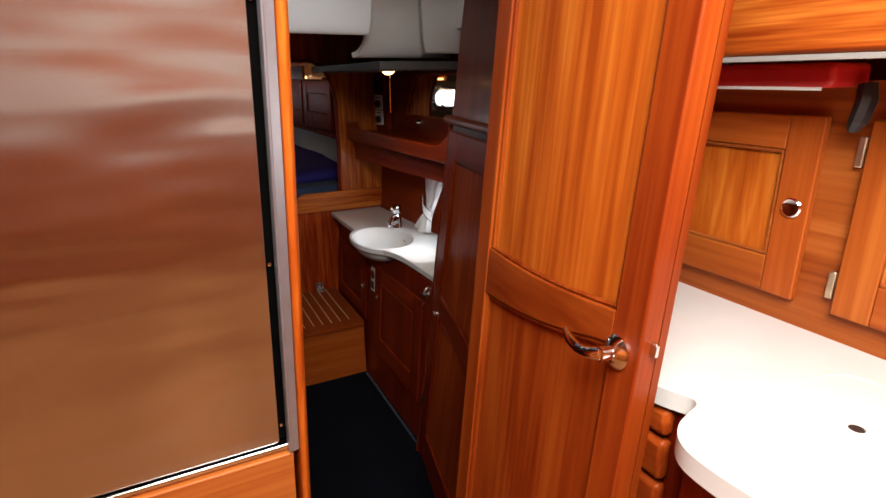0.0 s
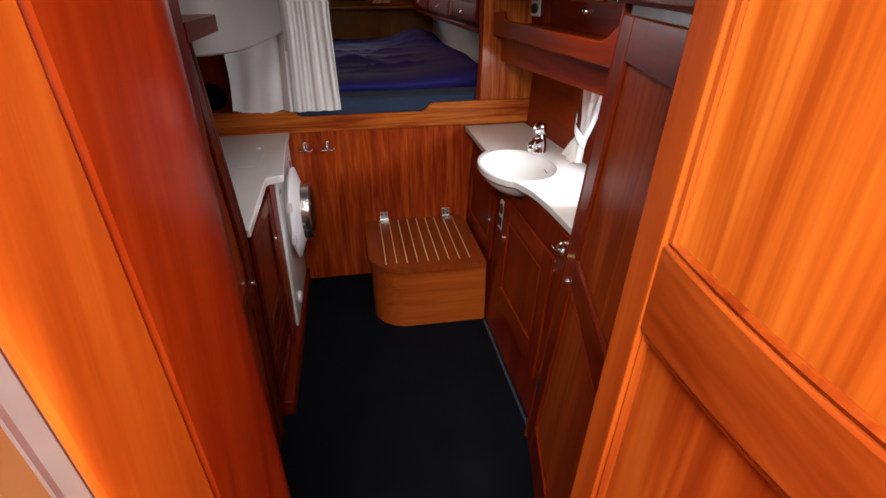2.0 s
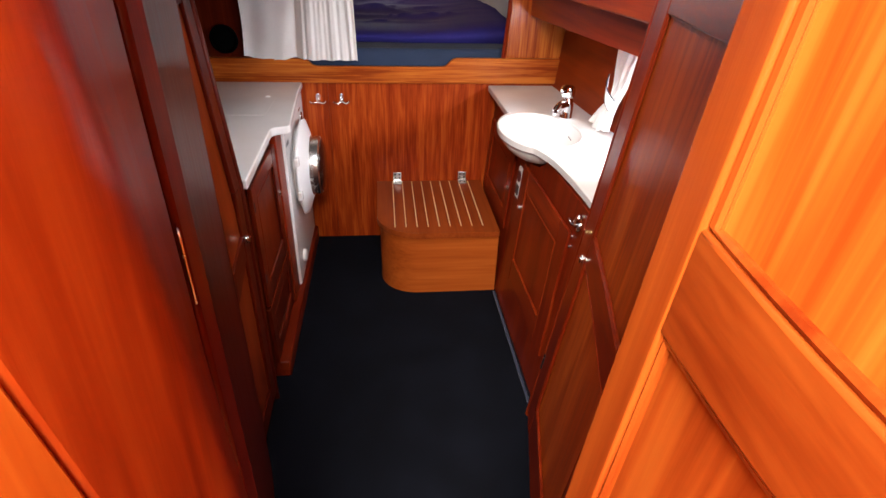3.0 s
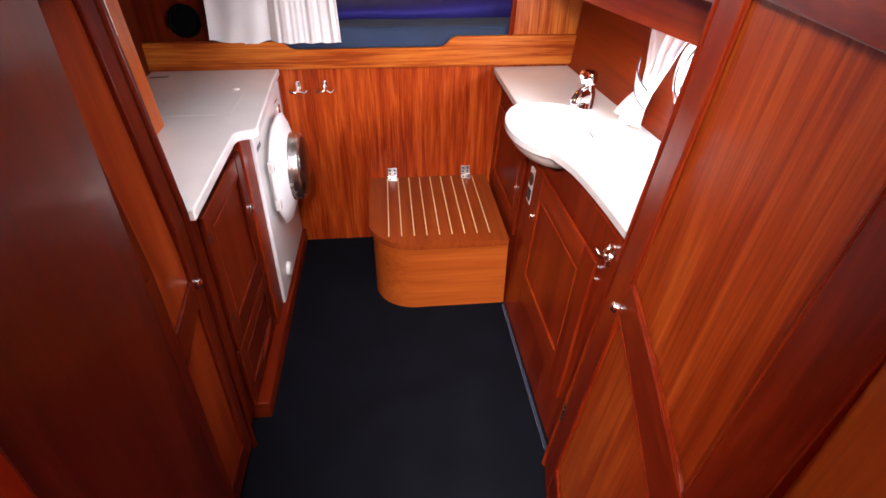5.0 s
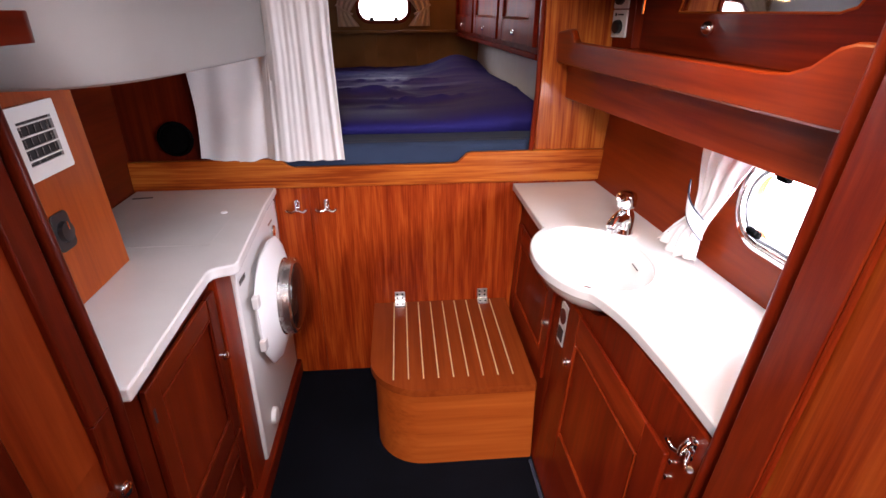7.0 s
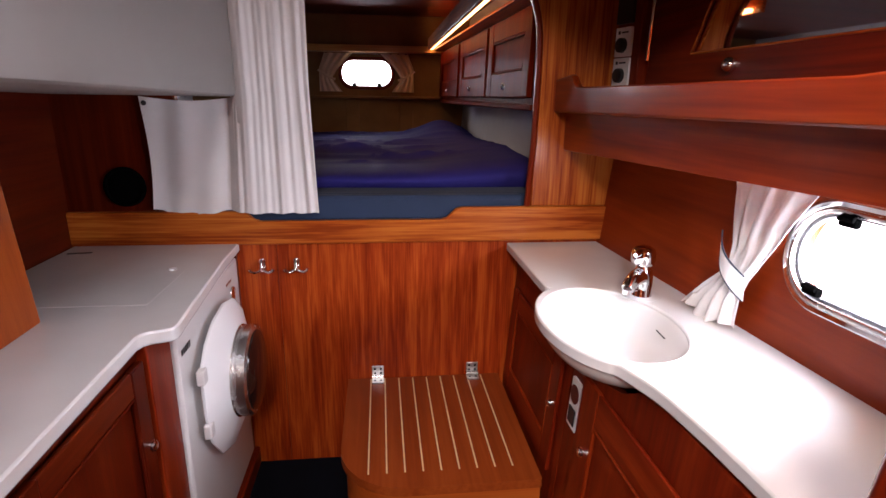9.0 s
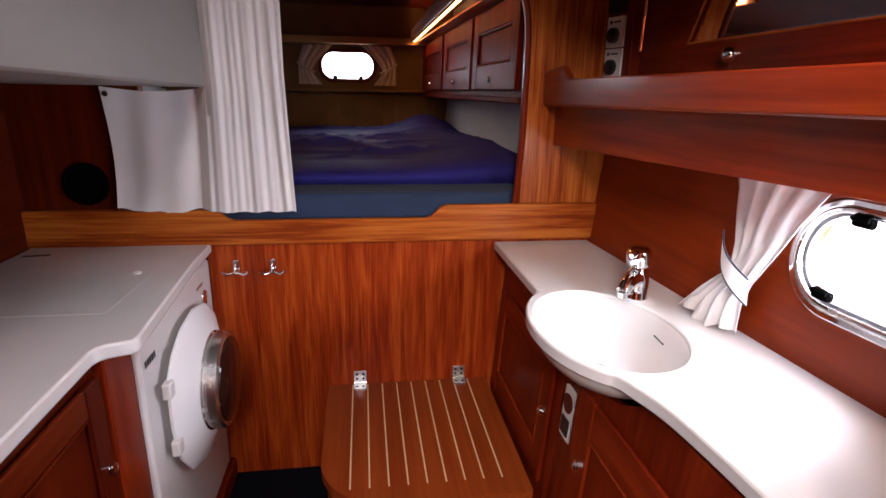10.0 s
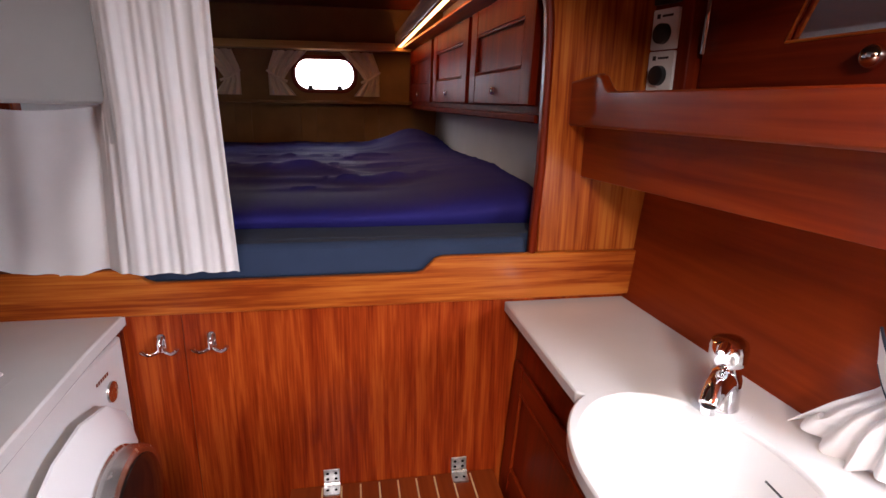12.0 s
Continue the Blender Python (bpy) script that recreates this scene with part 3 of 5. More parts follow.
handle = part("handle", lathe([(0, 0), (0.026, 0), (0.026, 0.004), (0.020, 0.010), (0.011, 0.014), (0.011, 0.034), (0, 0.036)], 24, hm), chrome, leaf, "polished chrome lever handle")
lever = [(0, 0, 0.030), (-0.010, -0.003, 0.034), (-0.026, -0.009, 0.034), (-0.045, -0.013, 0.034), (-0.064, -0.010, 0.035), (-0.076, -0.003, 0.036), (-0.083, 0.005, 0.036)]
part("lever", tube([hm @ Vector(p) for p in lever], [0.010, 0.010, 0.009, 0.0085, 0.008, 0.0065, 0.004], 12), chrome, handle)
part("latch", bx(0.535, 0.547, 0.970, 0.990, 0.009, 0.017, m=dm), steel, leaf, "", 0.002)
for v in (0.2, 0.89, 1.6):
    part("hinge", tube([dm @ Vector((-0.006, v - 0.04, 0.002)), dm @ Vector((-0.006, v + 0.04, 0.002))], 0.006, 10), steel, leaf)

# Galley worktop with a stepped edge, cabinets below and lockers above.
wt = [(0.225, -2.40), (0.228, -2.768), (0.243, -2.817), (0.256, -2.846), (0.256, -2.860), (0.244, -2.869), (0.215, -2.877), (0.186, -2.888), (0.162, -2.908), (0.149, -2.935),
      (0.146, -2.98), (0.150, -3.03), (0.150, -3.6), (0.15, -4.58), (0.70, -4.58), (0.70, -2.36), (0.225, -2.36)]
wt = wt[:1] + rounded_path(wt[1:12]) + wt[12:]
galley_top = thing("galley_worktop", (0.45, -3.4, 1.168), "white galley worktop with a stepped rounded edge", "worktop")
part("top", plate(wt, 1.168, 1.20), white_gel, galley_top, "", 0.010)
part("lid_seam", tube([(x, y, 1.2003) for x, y in ((0.47, -2.905), (0.505, -2.908), (0.535, -2.920), (0.549, -2.945), (0.550, -3.25), (0.535, -3.28), (0.25, -3.29))], 0.0008, 5), enamel, galley_top, "fine seam of the lid in the worktop")
lid = thing("worktop_lid_pull", (0.395, -3.01, 1.2005), "small recessed finger pull in the galley worktop", "finger pull")
part("rim", lathe([(0.010, 0), (0.017, 0), (0.016, 0.001), (0.011, 0.0015), (0.010, 0.0)], 20, Matrix.Translation((0.395, -3.01, 1.2005))), enamel, lid)
part("well", lathe([(0, 0), (0.010, 0.0), (0.010, 0.0008), (0, 0.0009)], 20, Matrix.Translation((0.395, -3.01, 1.2005))), black, lid)
drawer_wood = wood("drawer_front_teak", (0.26, 0.030, 0.004), (0.38, 0.056, 0.007), (0.48, 0.095, 0.013), 'y')
base_unit = thing("galley_base_unit", (0.45, -2.6, 0.3), "mahogany galley cabinet with a stack of small drawers", "cabinet")
part("body", bx(0.272, 0.70, -2.87, -2.36, 0.30, 1.166), mah_z, base_unit, "", 0.003)
for z0, z1 in ((1.108, 1.158), (1.022, 1.098), (0.935, 1.012), (0.848, 0.925), (0.70, 0.838)):
    part("drawer", bx(0.246, 0.273, -2.822, -2.56, z0, z1), drawer_wood, base_unit, "small drawer with a rounded front", 0.010)
wide = thing("galley_corner_unit", (0.45, -3.6, 0.3), "teak galley cabinet under the white worktop", "cabinet")
part("body", bx(0.22, 0.70, -4.58, -2.90, 0.30, 1.166), teak_z, wide, "", 0.003)
part("cover_strip", bx(0.205, 0.222, -2.95, -2.89, 0.30, 1.166), mah_z, wide, "", 0.004)
gm = plane_at((0.642, -2.36, 1.20), (0.01, -1, 0), (0, 0, 1))
locker_teak, locker_teak_y = (wood("galley_locker_teak_" + g, (0.27, 0.048, 0.007), (0.38, 0.088, 0.013), (0.48, 0.135, 0.022), g) for g in "zy")
lockers = thing("galley_locker", (0.66, -2.6, 1.2), "teak locker with panelled doors behind the galley worktop", "locker")
part("carcass", bx(0.0, 1.6, 0.0, 0.46, -0.05, 0.0, m=gm), teak_y, lockers)
for u in (0.05, 0.475, 0.90):
    lm = gm @ Matrix.Translation((u, 0.054, 0.0))
    dd = joinery_door(lockers, lm, 0.355, 0.345, locker_teak, orange, locker_teak_y, 0.062, 0.018, None, teak_y)
    k = gm @ Vector((u + 0.325, 0.232, 0.018))
    part("ring", lathe([(0, 0.0), (0.016, 0.0), (0.019, 0.003), (0.016, 0.006), (0.010, 0.003), (0.0, 0.003)], 20, plane_at(k, (0, -1, 0), (0, 0, 1))), chrome, dd, "round chrome pull")
    for v in (0.105, 0.345):
        part("hinge", bx(u - 0.018, u - 0.004, v - 0.026, v + 0.026, 0.0, 0.012, m=gm), brass, dd, "pale brass butt hinge", 0.003)
shelf = thing("galley_shelf", (0.6, -2.7, 1.66), "deep teak shelf edge above the galley lockers", "shelf")
part("fascia", bx(0.47, 0.50, -4.4, -2.36, 1.70, 1.80), gold_y, shelf, "", 0.006)
part("board", bx(0.50, 0.70, -4.4, -2.36, 1.70, 1.72), gold_y, shelf)
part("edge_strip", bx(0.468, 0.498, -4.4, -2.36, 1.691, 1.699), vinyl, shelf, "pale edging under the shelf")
upper = thing("galley_wall_cupboard", (0.6, -2.7, 1.8), "teak cupboard above the galley shelf", "cupboard")
part("body", bx(0.52, 0.70, -4.4, -2.36, 1.81, 2.33), teak_y, upper)
for y in (-2.40, -2.92, -3.44):
    joinery_door(upper, plane_at((0.52, y, 1.83), (0, -1, 0), (0, 0, 1)), 0.48, 0.48, teak_z, gold_z, teak_y, 0.06, 0.018)
blanket = thing("red_case", (0.60, -2.66, 1.655), "red fabric case tucked under the galley shelf", "case")
part("case", bx(0.53, 0.638, -2.815, -2.42, 1.650, 1.688), red, blanket, "", 0.010)
part("zip", bx(0.527, 0.531, -2.80, -2.44, 1.646, 1.651), white_plastic, blanket, "pale edge seam")
catch = thing("black_strap", (0.60, -2.84, 1.56), "black strap hanging beside the red case", "strap")
part("strap", tube([(0.60, -2.830, 1.655), (0.595, -2.836, 1.63), (0.592, -2.832, 1.60), (0.60, -2.822, 1.585)], [0.014, 0.016, 0.015, 0.010], 8), black, catch)

# ---- washroom cabin: starboard side ----
cm = plane_at((0.463, 0.0, 0.0), (0.008, -1, 0), (0.073, 0, 1))
cab_a = thing("washstand_cabinet", (0.62, -0.34, 0.0), "mahogany washstand cabinet with an arched panel door", "cabinet", "washstand cabinets")
part("face", plate([(0, 0), (0.61, 0), (0.61, 0.728), (0.565, 0.742), (0.52, 0.772), (0.475, 0.818), (0, 0.818)], -0.02, 0.0, (), cm), mah_z, cab_a)
part("end", bx(0.002, 0.02, 0.0, 0.815, -0.28, -0.021, m=cm), mah_z, cab_a)
part("top_rail", bx(0.021, 0.44, 0.800, 0.817, -0.20, -0.021, m=cm), mah_y, cab_a)
da = joinery_door(cab_a, cm @ Matrix.Translation((0.035, 0.330, 0.0)), 0.525, 0.365, mah_z, mah_z, mah_y, 0.062, 0.012, None, bead_mah)
knob(da, cm @ Vector((0.520, 0.525, 0.012)), cm.to_3x3() @ Vector((0, 0, 1)))
cab_b = thing("washstand_cabinet", (0.62, -1.0, 0.0), "mahogany washstand cabinet with a tall panelled door", "cabinet", "washstand cabinets")
part("face", plate([(0.6125, 0), (1.45, 0), (1.45, 0.818), (0.955, 0.818), (0.91, 0.785), (0.86, 0.756), (0.78, 0.735), (0.70, 0.726), (0.6125, 0.728)], -0.02, 0.0, (), cm), mah_z, cab_b)
part("end", bx(1.425, 1.449, 0.0, 0.815, -0.28, -0.021, m=cm), mah_z, cab_b)
part("top_rail", bx(0.99, 1.42, 0.800, 0.8175, -0.20, -0.021, m=cm), mah_y, cab_b)
db = joinery_door(cab_b, cm @ Matrix.Translation((0.705, 0.200, 0.0)), 0.585, 0.512, mah_z, mah_z, mah_y, 0.086, 0.012, None, bead_mah)
knob(db, cm @ Vector((0.757, 0.537, 0.012)), cm.to_3x3() @ Vector((0, 0, 1)))
for v in (0.665, 0.702):
    part("hinge_pin", lathe([(0, 0), (0.006, 0), (0.006, 0.004), (0, 0.006)], 10, cm @ Matrix.Translation((1.298, v, 0.001))), chrome, db)
outlet = thing("power_outlet", cm @ Vector((0.66, 0.60, 0.0)), "white double outlet with dark sockets on the cabinet", "outlet")
part("plate", plate(rounded(0.630, 0.690, 0.540, 0.672, 0.006), 0.0, 0.006, (), cm), white_plastic, outlet, "", 0.0015)
part("socket", lathe([(0, 0.0), (0.023, 0.0), (0.025, 0.003), (0.017, 0.004), (0, 0.002)], 20, cm @ Matrix.Translation((0.660, 0.634, 0.006))),
     plain("socket_dark_red", (0.09, 0.015, 0.012), 0.4), outlet, "round dark red socket")
part("switch", bx(0.640, 0.680, 0.552, 0.596, 0.006, 0.010, m=cm), black, outlet, "black rocker switch", 0.002)

# One-piece counter with the oval basin moulded in.
BX, BY, RX, RY = 0.546, -0.692, 0.151, 0.238


def oval(k, steps=48, lo=0, hi=360):
    return [(BX + RX * k * math.cos(radians(a)), BY + RY * k * math.sin(radians(a)))
            for a in (lo + (hi - lo) * s / steps for s in range(steps + (0 if hi - lo == 360 else 1)))]


def bowl_oval(k, steps=56):
    return [(0.562 + 0.152 * k * math.cos(2 * math.pi * s / steps), -0.695 + 0.213 * k * math.sin(2 * math.pi * s / steps)) for s in range(steps)]


def bowl_skin(rings):
    bm = bmesh.new()
    loops = [[bm.verts.new((x, y, z)) for x, y in bowl_oval(k)] for k, z in rings]
    for a, b in zip(loops, loops[1:]):
        for i in range(56):
            bm.faces.new((a[i], a[(i + 1) % 56], b[(i + 1) % 56], b[i]))
    bm.faces.new(loops[-1])
    return bm


front = oval(1.0, 26, 113, 246)
counter_line = [(0.474, -0.002), (0.475, -0.40), (0.476, -0.462)] + rounded_path(front + [(0.498, -0.945), (0.513, -0.995), (0.524, -1.06), (0.5335, -1.177), (0.5385, -1.326), (0.538, -1.45)], 3) + [ (0.876, -1.45), (0.842, -0.72), (0.806, -0.002)]
counter = thing("washbasin_counter", (0.65, -0.7, 0.82), "white washstand counter with a moulded oval basin", "washbasin")
part("top", plate(counter_line, 0.822, 0.85, [bowl_oval(1.0)]), white_gel, counter, "", 0.009)
part("basin", bowl_skin([(1.006, 0.8425), (0.99, 0.838), (0.965, 0.830), (0.92, 0.815), (0.845, 0.796), (0.74, 0.778), (0.60, 0.764), (0.42, 0.755), (0.2, 0.750), (0.06, 0.749)]), ceramic, counter, "oval white basin moulded flush with the top")
part("basin_underside", bowl_skin([(1.02, 0.824), (1.005, 0.812), (0.975, 0.799), (0.92, 0.786), (0.82, 0.769), (0.66, 0.753), (0.40, 0.741), (0.1, 0.738)]), ceramic, counter)
part("drain", lathe([(0, 0.0), (0.021, 0.0), (0.022, 0.003), (0.016, 0.004), (0.015, 0.008), (0.006, 0.010), (0, 0.010)], 20, Matrix.Translation((0.548, -0.712, 0.7495))), chrome, counter, "chrome pop-up drain")
part("overflow_slot", bx(-0.022, 0.022, -0.0016, 0.0016, 0, 0.003, m=plane_at((0.6815, -0.714, 0.815), (-0.08, -1, 0), (1, -0.08, 1.3))), black, counter, "narrow dark overflow slot")

tap = thing("mixer_tap", (0.708, -0.546, 0.851), "short chrome mixer tap beside the basin", "tap")
tm = Matrix.Translation((0.708, -0.546, 0.851)) @ pose(0, 0, 0, 0, 0, 36)
part("base", lathe([(0, 0), (0.0285, 0), (0.0285, 0.004), (0.027, 0.007), (0.0268, 0.040), (0.026, 0.056), (0.023, 0.068), (0.0185, 0.076), (0.0185, 0.084), (0, 0.086)], 32, tm), chrome, tap)
spout = [(0.0, 0, 0.052), (-0.028, 0, 0.056), (-0.048, 0, 0.051), (-0.064, 0, 0.043), (-0.074, 0, 0.034)]
sp = part("spout", tube([tm @ Vector(p) for p in spout], [0.023, 0.0215, 0.0195, 0.018, 0.0165], 20), chrome, tap)
part("aerator", lathe([(0, 0), (0.012, 0), (0.012, 0.012), (0, 0.012)], 18, tm @ Matrix.Translation((-0.072, 0, 0.020))), chrome, sp)
cap = part("lever_cap", lathe([(0, 0.083), (0.022, 0.084), (0.028, 0.089), (0.0305, 0.098), (0.0305, 0.116), (0.028, 0.126), (0.020, 0.132), (0.010, 0.134), (0, 0.1345)], 32, tm @ pose(0, 0, 0, 0, -4, 0)), chrome, tap)
part("lever", tube([tm @ Vector(p) for p in ((-0.014, 0, 0.120), (-0.034, 0, 0.121), (-0.050, 0, 0.118))], [0.013, 0.010, 0.006], 12), chrome, cap)
part("escutcheon", lathe([(0.026, 0), (0.050, 0.0), (0.050, 0.001), (0.026, 0.002)], 30, tm), ceramic, tap, "white mounting ring")


def coat_hook(where, m3, group=""):
    """A double coat hook: back plate, stem and two upturned arms with ball ends."""
    m = m3.copy()
    m.translation = where
    t = thing("coat_hook", where, "small chrome double coat hook", "hook", group)
    part("plate", plate(rounded(-0.010, 0.010, -0.018, 0.030, 0.009), 0.0, 0.004, (), m), chrome, t, "", 0.001)
    part("stem", tube([m @ Vector(p) for p in ((0, 0.020, 0.003), (0, 0.022, 0.012), (0, 0.012, 0.022), (0, -0.006, 0.024))], [0.006, 0.007, 0.006, 0.005], 10), chrome, t)
    for s in (-1, 1):
        part("arm", tube([m @ Vector(p) for p in ((0, -0.004, 0.006), (s * 0.012, -0.013, 0.016), (s * 0.025, -0.015, 0.022), (s * 0.036, -0.008, 0.026), (s * 0.039, -0.001, 0.027))],
                         [0.0055, 0.005, 0.0045, 0.0045, 0.0065], 10), chrome, t)
    return t


wall_m = plane_at((0, 0, 0), (1, 0, 0), (0, 0, 1))
coat_hook(Vector((-0.375, -0.001, 0.778)), wall_m, "coat hooks on the bulkhead")
coat_hook(Vector((-0.261, -0.001, 0.778)), wall_m, "coat hooks on the bulkhead")
coat_hook(cm @ Vector((1.345, 0.772, 0.001)), cm, "")

# Tall starboard locker; its face leans out and turns towards the doorway.
rm = plane_at((0.448, -1.362, 0.0), (-0.22, -1, 0), (0.115, 0, 1))
rl = thing("hanging_locker", (0.6, -1.7, 0.0), "tall mahogany hanging locker with a two-panel door", "locker", "hanging lockers")
part("body", bx(0.004, 0.74, 0.0, 1.96, -0.42, 0.0, m=rm), mah_z, rl)
part("corner_post", tube([rm @ Vector((0.012, 0.0, 0.0)), rm @ Vector((0.012, 1.52, 0.0))], 0.014, 12), mah_z, rl, "rounded corner post")
part("cap", bx(-0.02, 0.74, 1.505, 1.535, -0.42, 0.03, m=rm), mah_y, rl, "moulded cap rail", 0.010)
warm_panel = wood("locker_panel_teak", (0.18, 0.017, 0.0022), (0.30, 0.041, 0.0048), (0.43, 0.086, 0.0105), 'z', 1.9, tight=0.14, lean=0.115)
# Locker panel wood, darkened for the shade on the port side.
warm_panel_shaded = wood("port_locker_panel_shaded", (0.11, 0.010, 0.0018), (0.18, 0.022, 0.003), (0.25, 0.040, 0.006), 'z', 0.9)
rd = joinery_door(rl, rm @ Matrix.Translation((0.055, 0.06, 0.0)), 0.655, 1.42, mah_z, warm_panel, mah_y, 0.100, 0.02, (0.690, 0.640, 0.772, 0.745, -0.006), mah_z)
knob(rd, rm @ Vector((0.128, 0.745, 0.02)), rm.to_3x3() @ Vector((0, 0, 1)), 0.012)
for v in (0.30,):
    part("hinge", tube([rm @ Vector((0.06, v - 0.03, 0.018)), rm @ Vector((0.06, v + 0.03, 0.018))], 0.006, 8), steel, rd)

# Shelf above the basin: a front board with raised ends, and an apron under it.
sm = plane_at((0.612, -0.003, 0.0), (0.022, -1, 0), (0, 0, 1))
fid = [(0.0, 1.302), (1.37, 1.318), (1.37, 1.435), (1.31, 1.435), (1.28, 1.427), (1.235, 1.398), (1.19, 1.385), (1.14, 1.381), (0.20, 1.380), (0.175, 1.392), (0.155, 1.412), (0.135, 1.418), (0.0, 1.405)]
shelf_wood = wood("shelf_mahogany", (0.16, 0.014, 0.002), (0.25, 0.030, 0.004), (0.34, 0.054, 0.0075), 'y', coat=0.22, gloss=0.20)
ws = thing("basin_shelf", (0.74, -0.65, 1.18), "mahogany shelf with a raised front board above the basin", "shelf")
part("front_board", plate(fid, -0.022, 0.0, (), sm), shelf_wood, ws, "", 0.006)
part("apron", plate([(0.0, 1.178), (1.37, 1.222), (1.37, 1.33), (0.0, 1.32)], -0.062, -0.042, (), sm), shelf_wood, ws, "", 0.004)
part("board", plate([(0.636, -0.004), (0.90, -0.004), (0.90, -1.36), (0.660, -1.36)], 1.335, 1.352), shelf_wood, ws)
part("bottom", plate([(0.665, -0.004), (0.86, -0.004), (0.90, -1.36), (0.70, -1.36)], 1.225, 1.235), shelf_wood, ws)

# Mirror cabinet over the shelf.
mm = plane_at((0.868, -0.02, 1.352), (0.012, -1, 0), (0.02, 0, 1))
mc = thing("mirror_cabinet", (0.9, -0.55, 1.352), "mahogany mirror cabinet with a curved frame above the shelf", "mirror")
hole = [(0.345, 0.115), (0.96, 0.115), (1.00, 0.125), (1.02, 0.15), (1.02, 0.33), (0.50, 0.33), (0.44, 0.30), (0.395, 0.22)]
part("frame", plate([(0.11, 0.0), (1.08, 0.0), (1.08, 0.345), (0.11, 0.345)], 0.0, 0.009, [hole], mm), mah_y, mc, "", 0.003)
part("mirror", bx(0.13, 1.06, 0.02, 0.34, -0.006, -0.001, m=mm), mirror_glass, mc, "mirror glass")
part("edge_bead", tube([mm @ Vector((x, y, 0.009)) for x, y in hole], 0.003, 6, closed=True), gold_y, mc)
part("side_bead", tube([mm @ Vector((0.126, 0.11, 0.020)), mm @ Vector((0.126, 0.345, 0.020))], 0.006, 8), chrome, mc, "bright vertical edge strip")
part("end_panel", bx(0.0, 0.10, 0.0, 0.345, -0.02, 0.0, m=mm), mah_z, mc)
part("side_panel", bx(1.082, 1.34, 0.0, 0.345, -0.02, 0.012, m=mm), gold_z, mc)
kk = part("knob", lathe([(0, 0), (0.018, 0), (0.019, 0.006), (0.016, 0.016), (0.010, 0.022), (0, 0.024)], 22, mm @ Matrix.Translation((0.528, 0.078, 0.009))), chrome, mc, "round chrome push knob")
pm = plane_at((0.8065, -0.018, 1.385), (0.028, -0.109, 0), (0, 0, 1))
for i in range(2):
    th = thing("thermostat_plate", pm @ Vector((0.035, 0.085 * i, 0)), "white control plate with a round black dial", "control plate", "control plates by the mirror")
    part("plate", plate(rounded(0.0, 0.075, 0.002 + 0.092 * i, 0.090 + 0.092 * i, 0.004), 0.0, 0.008, (), pm), white_plastic, th, "", 0.0015)
    part("dial", lathe([(0, 0), (0.023, 0), (0.022, 0.012), (0.018, 0.014), (0, 0.014)], 24, pm @ Matrix.Translation((0.036, 0.036 + 0.092 * i, 0.008))), black, th, "black ribbed dial")
    part("emblem", bx(0.012, 0.022, 0.070 + 0.092 * i, 0.080 + 0.092 * i, 0.008, 0.0086, m=pm), black, th)
    part("wordmark", bx(0.028, 0.060, 0.0725 + 0.092 * i, 0.0775 + 0.092 * i, 0.008, 0.0086, m=pm), black, th)
thirdm = thing("dark_instrument", pm @ Vector((0.035, 0.19, 0)), "black instrument panel above the control plates", "instrument")
part("face", plate(rounded(0.0, 0.075, 0.192, 0.285, 0.004), 0.0, 0.010, (), pm), black, thirdm, "", 0.002)
setting("trim_mirror_corner_post", plate([(0.806, -0.011), (0.834, -0.12), (0.90, -0.12), (0.90, -0.011)], 1.352, 1.70), mah_z, "mahogany corner post beside the mirror", 0.003)

# Portlight: metal frame, seal, pane and catches.
port = thing("window_1", hull @ Vector((1.03, 0.12, 0.0)), "opening portlight with a polished steel frame", "window")
part("frame", plate(rounded(0.832, 1.264, 0.106, 0.329, 0.108, 10), 0.0, 0.012, [rounded(0.850, 1.246, 0.124, 0.311, 0.092, 10)], hull), chrome, port, "polished steel outer frame", 0.005)
part("inner_frame", plate(rounded(0.848, 1.248, 0.122, 0.313, 0.094, 10), -0.012, 0.018, [rounded(0.859, 1.237, 0.133, 0.302, 0.083, 10)], hull), steel, port, "", 0.004)
part("seal", plate(rounded(0.858, 1.238, 0.132, 0.303, 0.084, 10), -0.014, 0.002, [rounded(0.864, 1.232, 0.138, 0.297, 0.078, 10)], hull), seal_grey, port, "thin grey seal")
pane = part("pane", plate(rounded(0.866, 1.230, 0.140, 0.295, 0.075, 10), -0.010, -0.004, (), hull), pane_glass, port)
pane.visible_shadow = False
for u, v in ((0.932, 0.150), (1.16, 0.150), (0.965, 0.291), (1.12, 0.291)):
    cl = part("catch", bx(u - 0.019, u + 0.019, v - 0.009, v + 0.009, 0.008, 0.024, m=hull), rubber, port, "black plastic catch", 0.005)
    part("catch_grip", tube([hull @ Vector((u - 0.018, v + 0.004, 0.022)), hull @ Vector((u - 0.003, v + 0.009, 0.029)), hull @ Vector((u + 0.016, v + 0.007, 0.025))], [0.005, 0.008, 0.006], 8), rubber, cl)


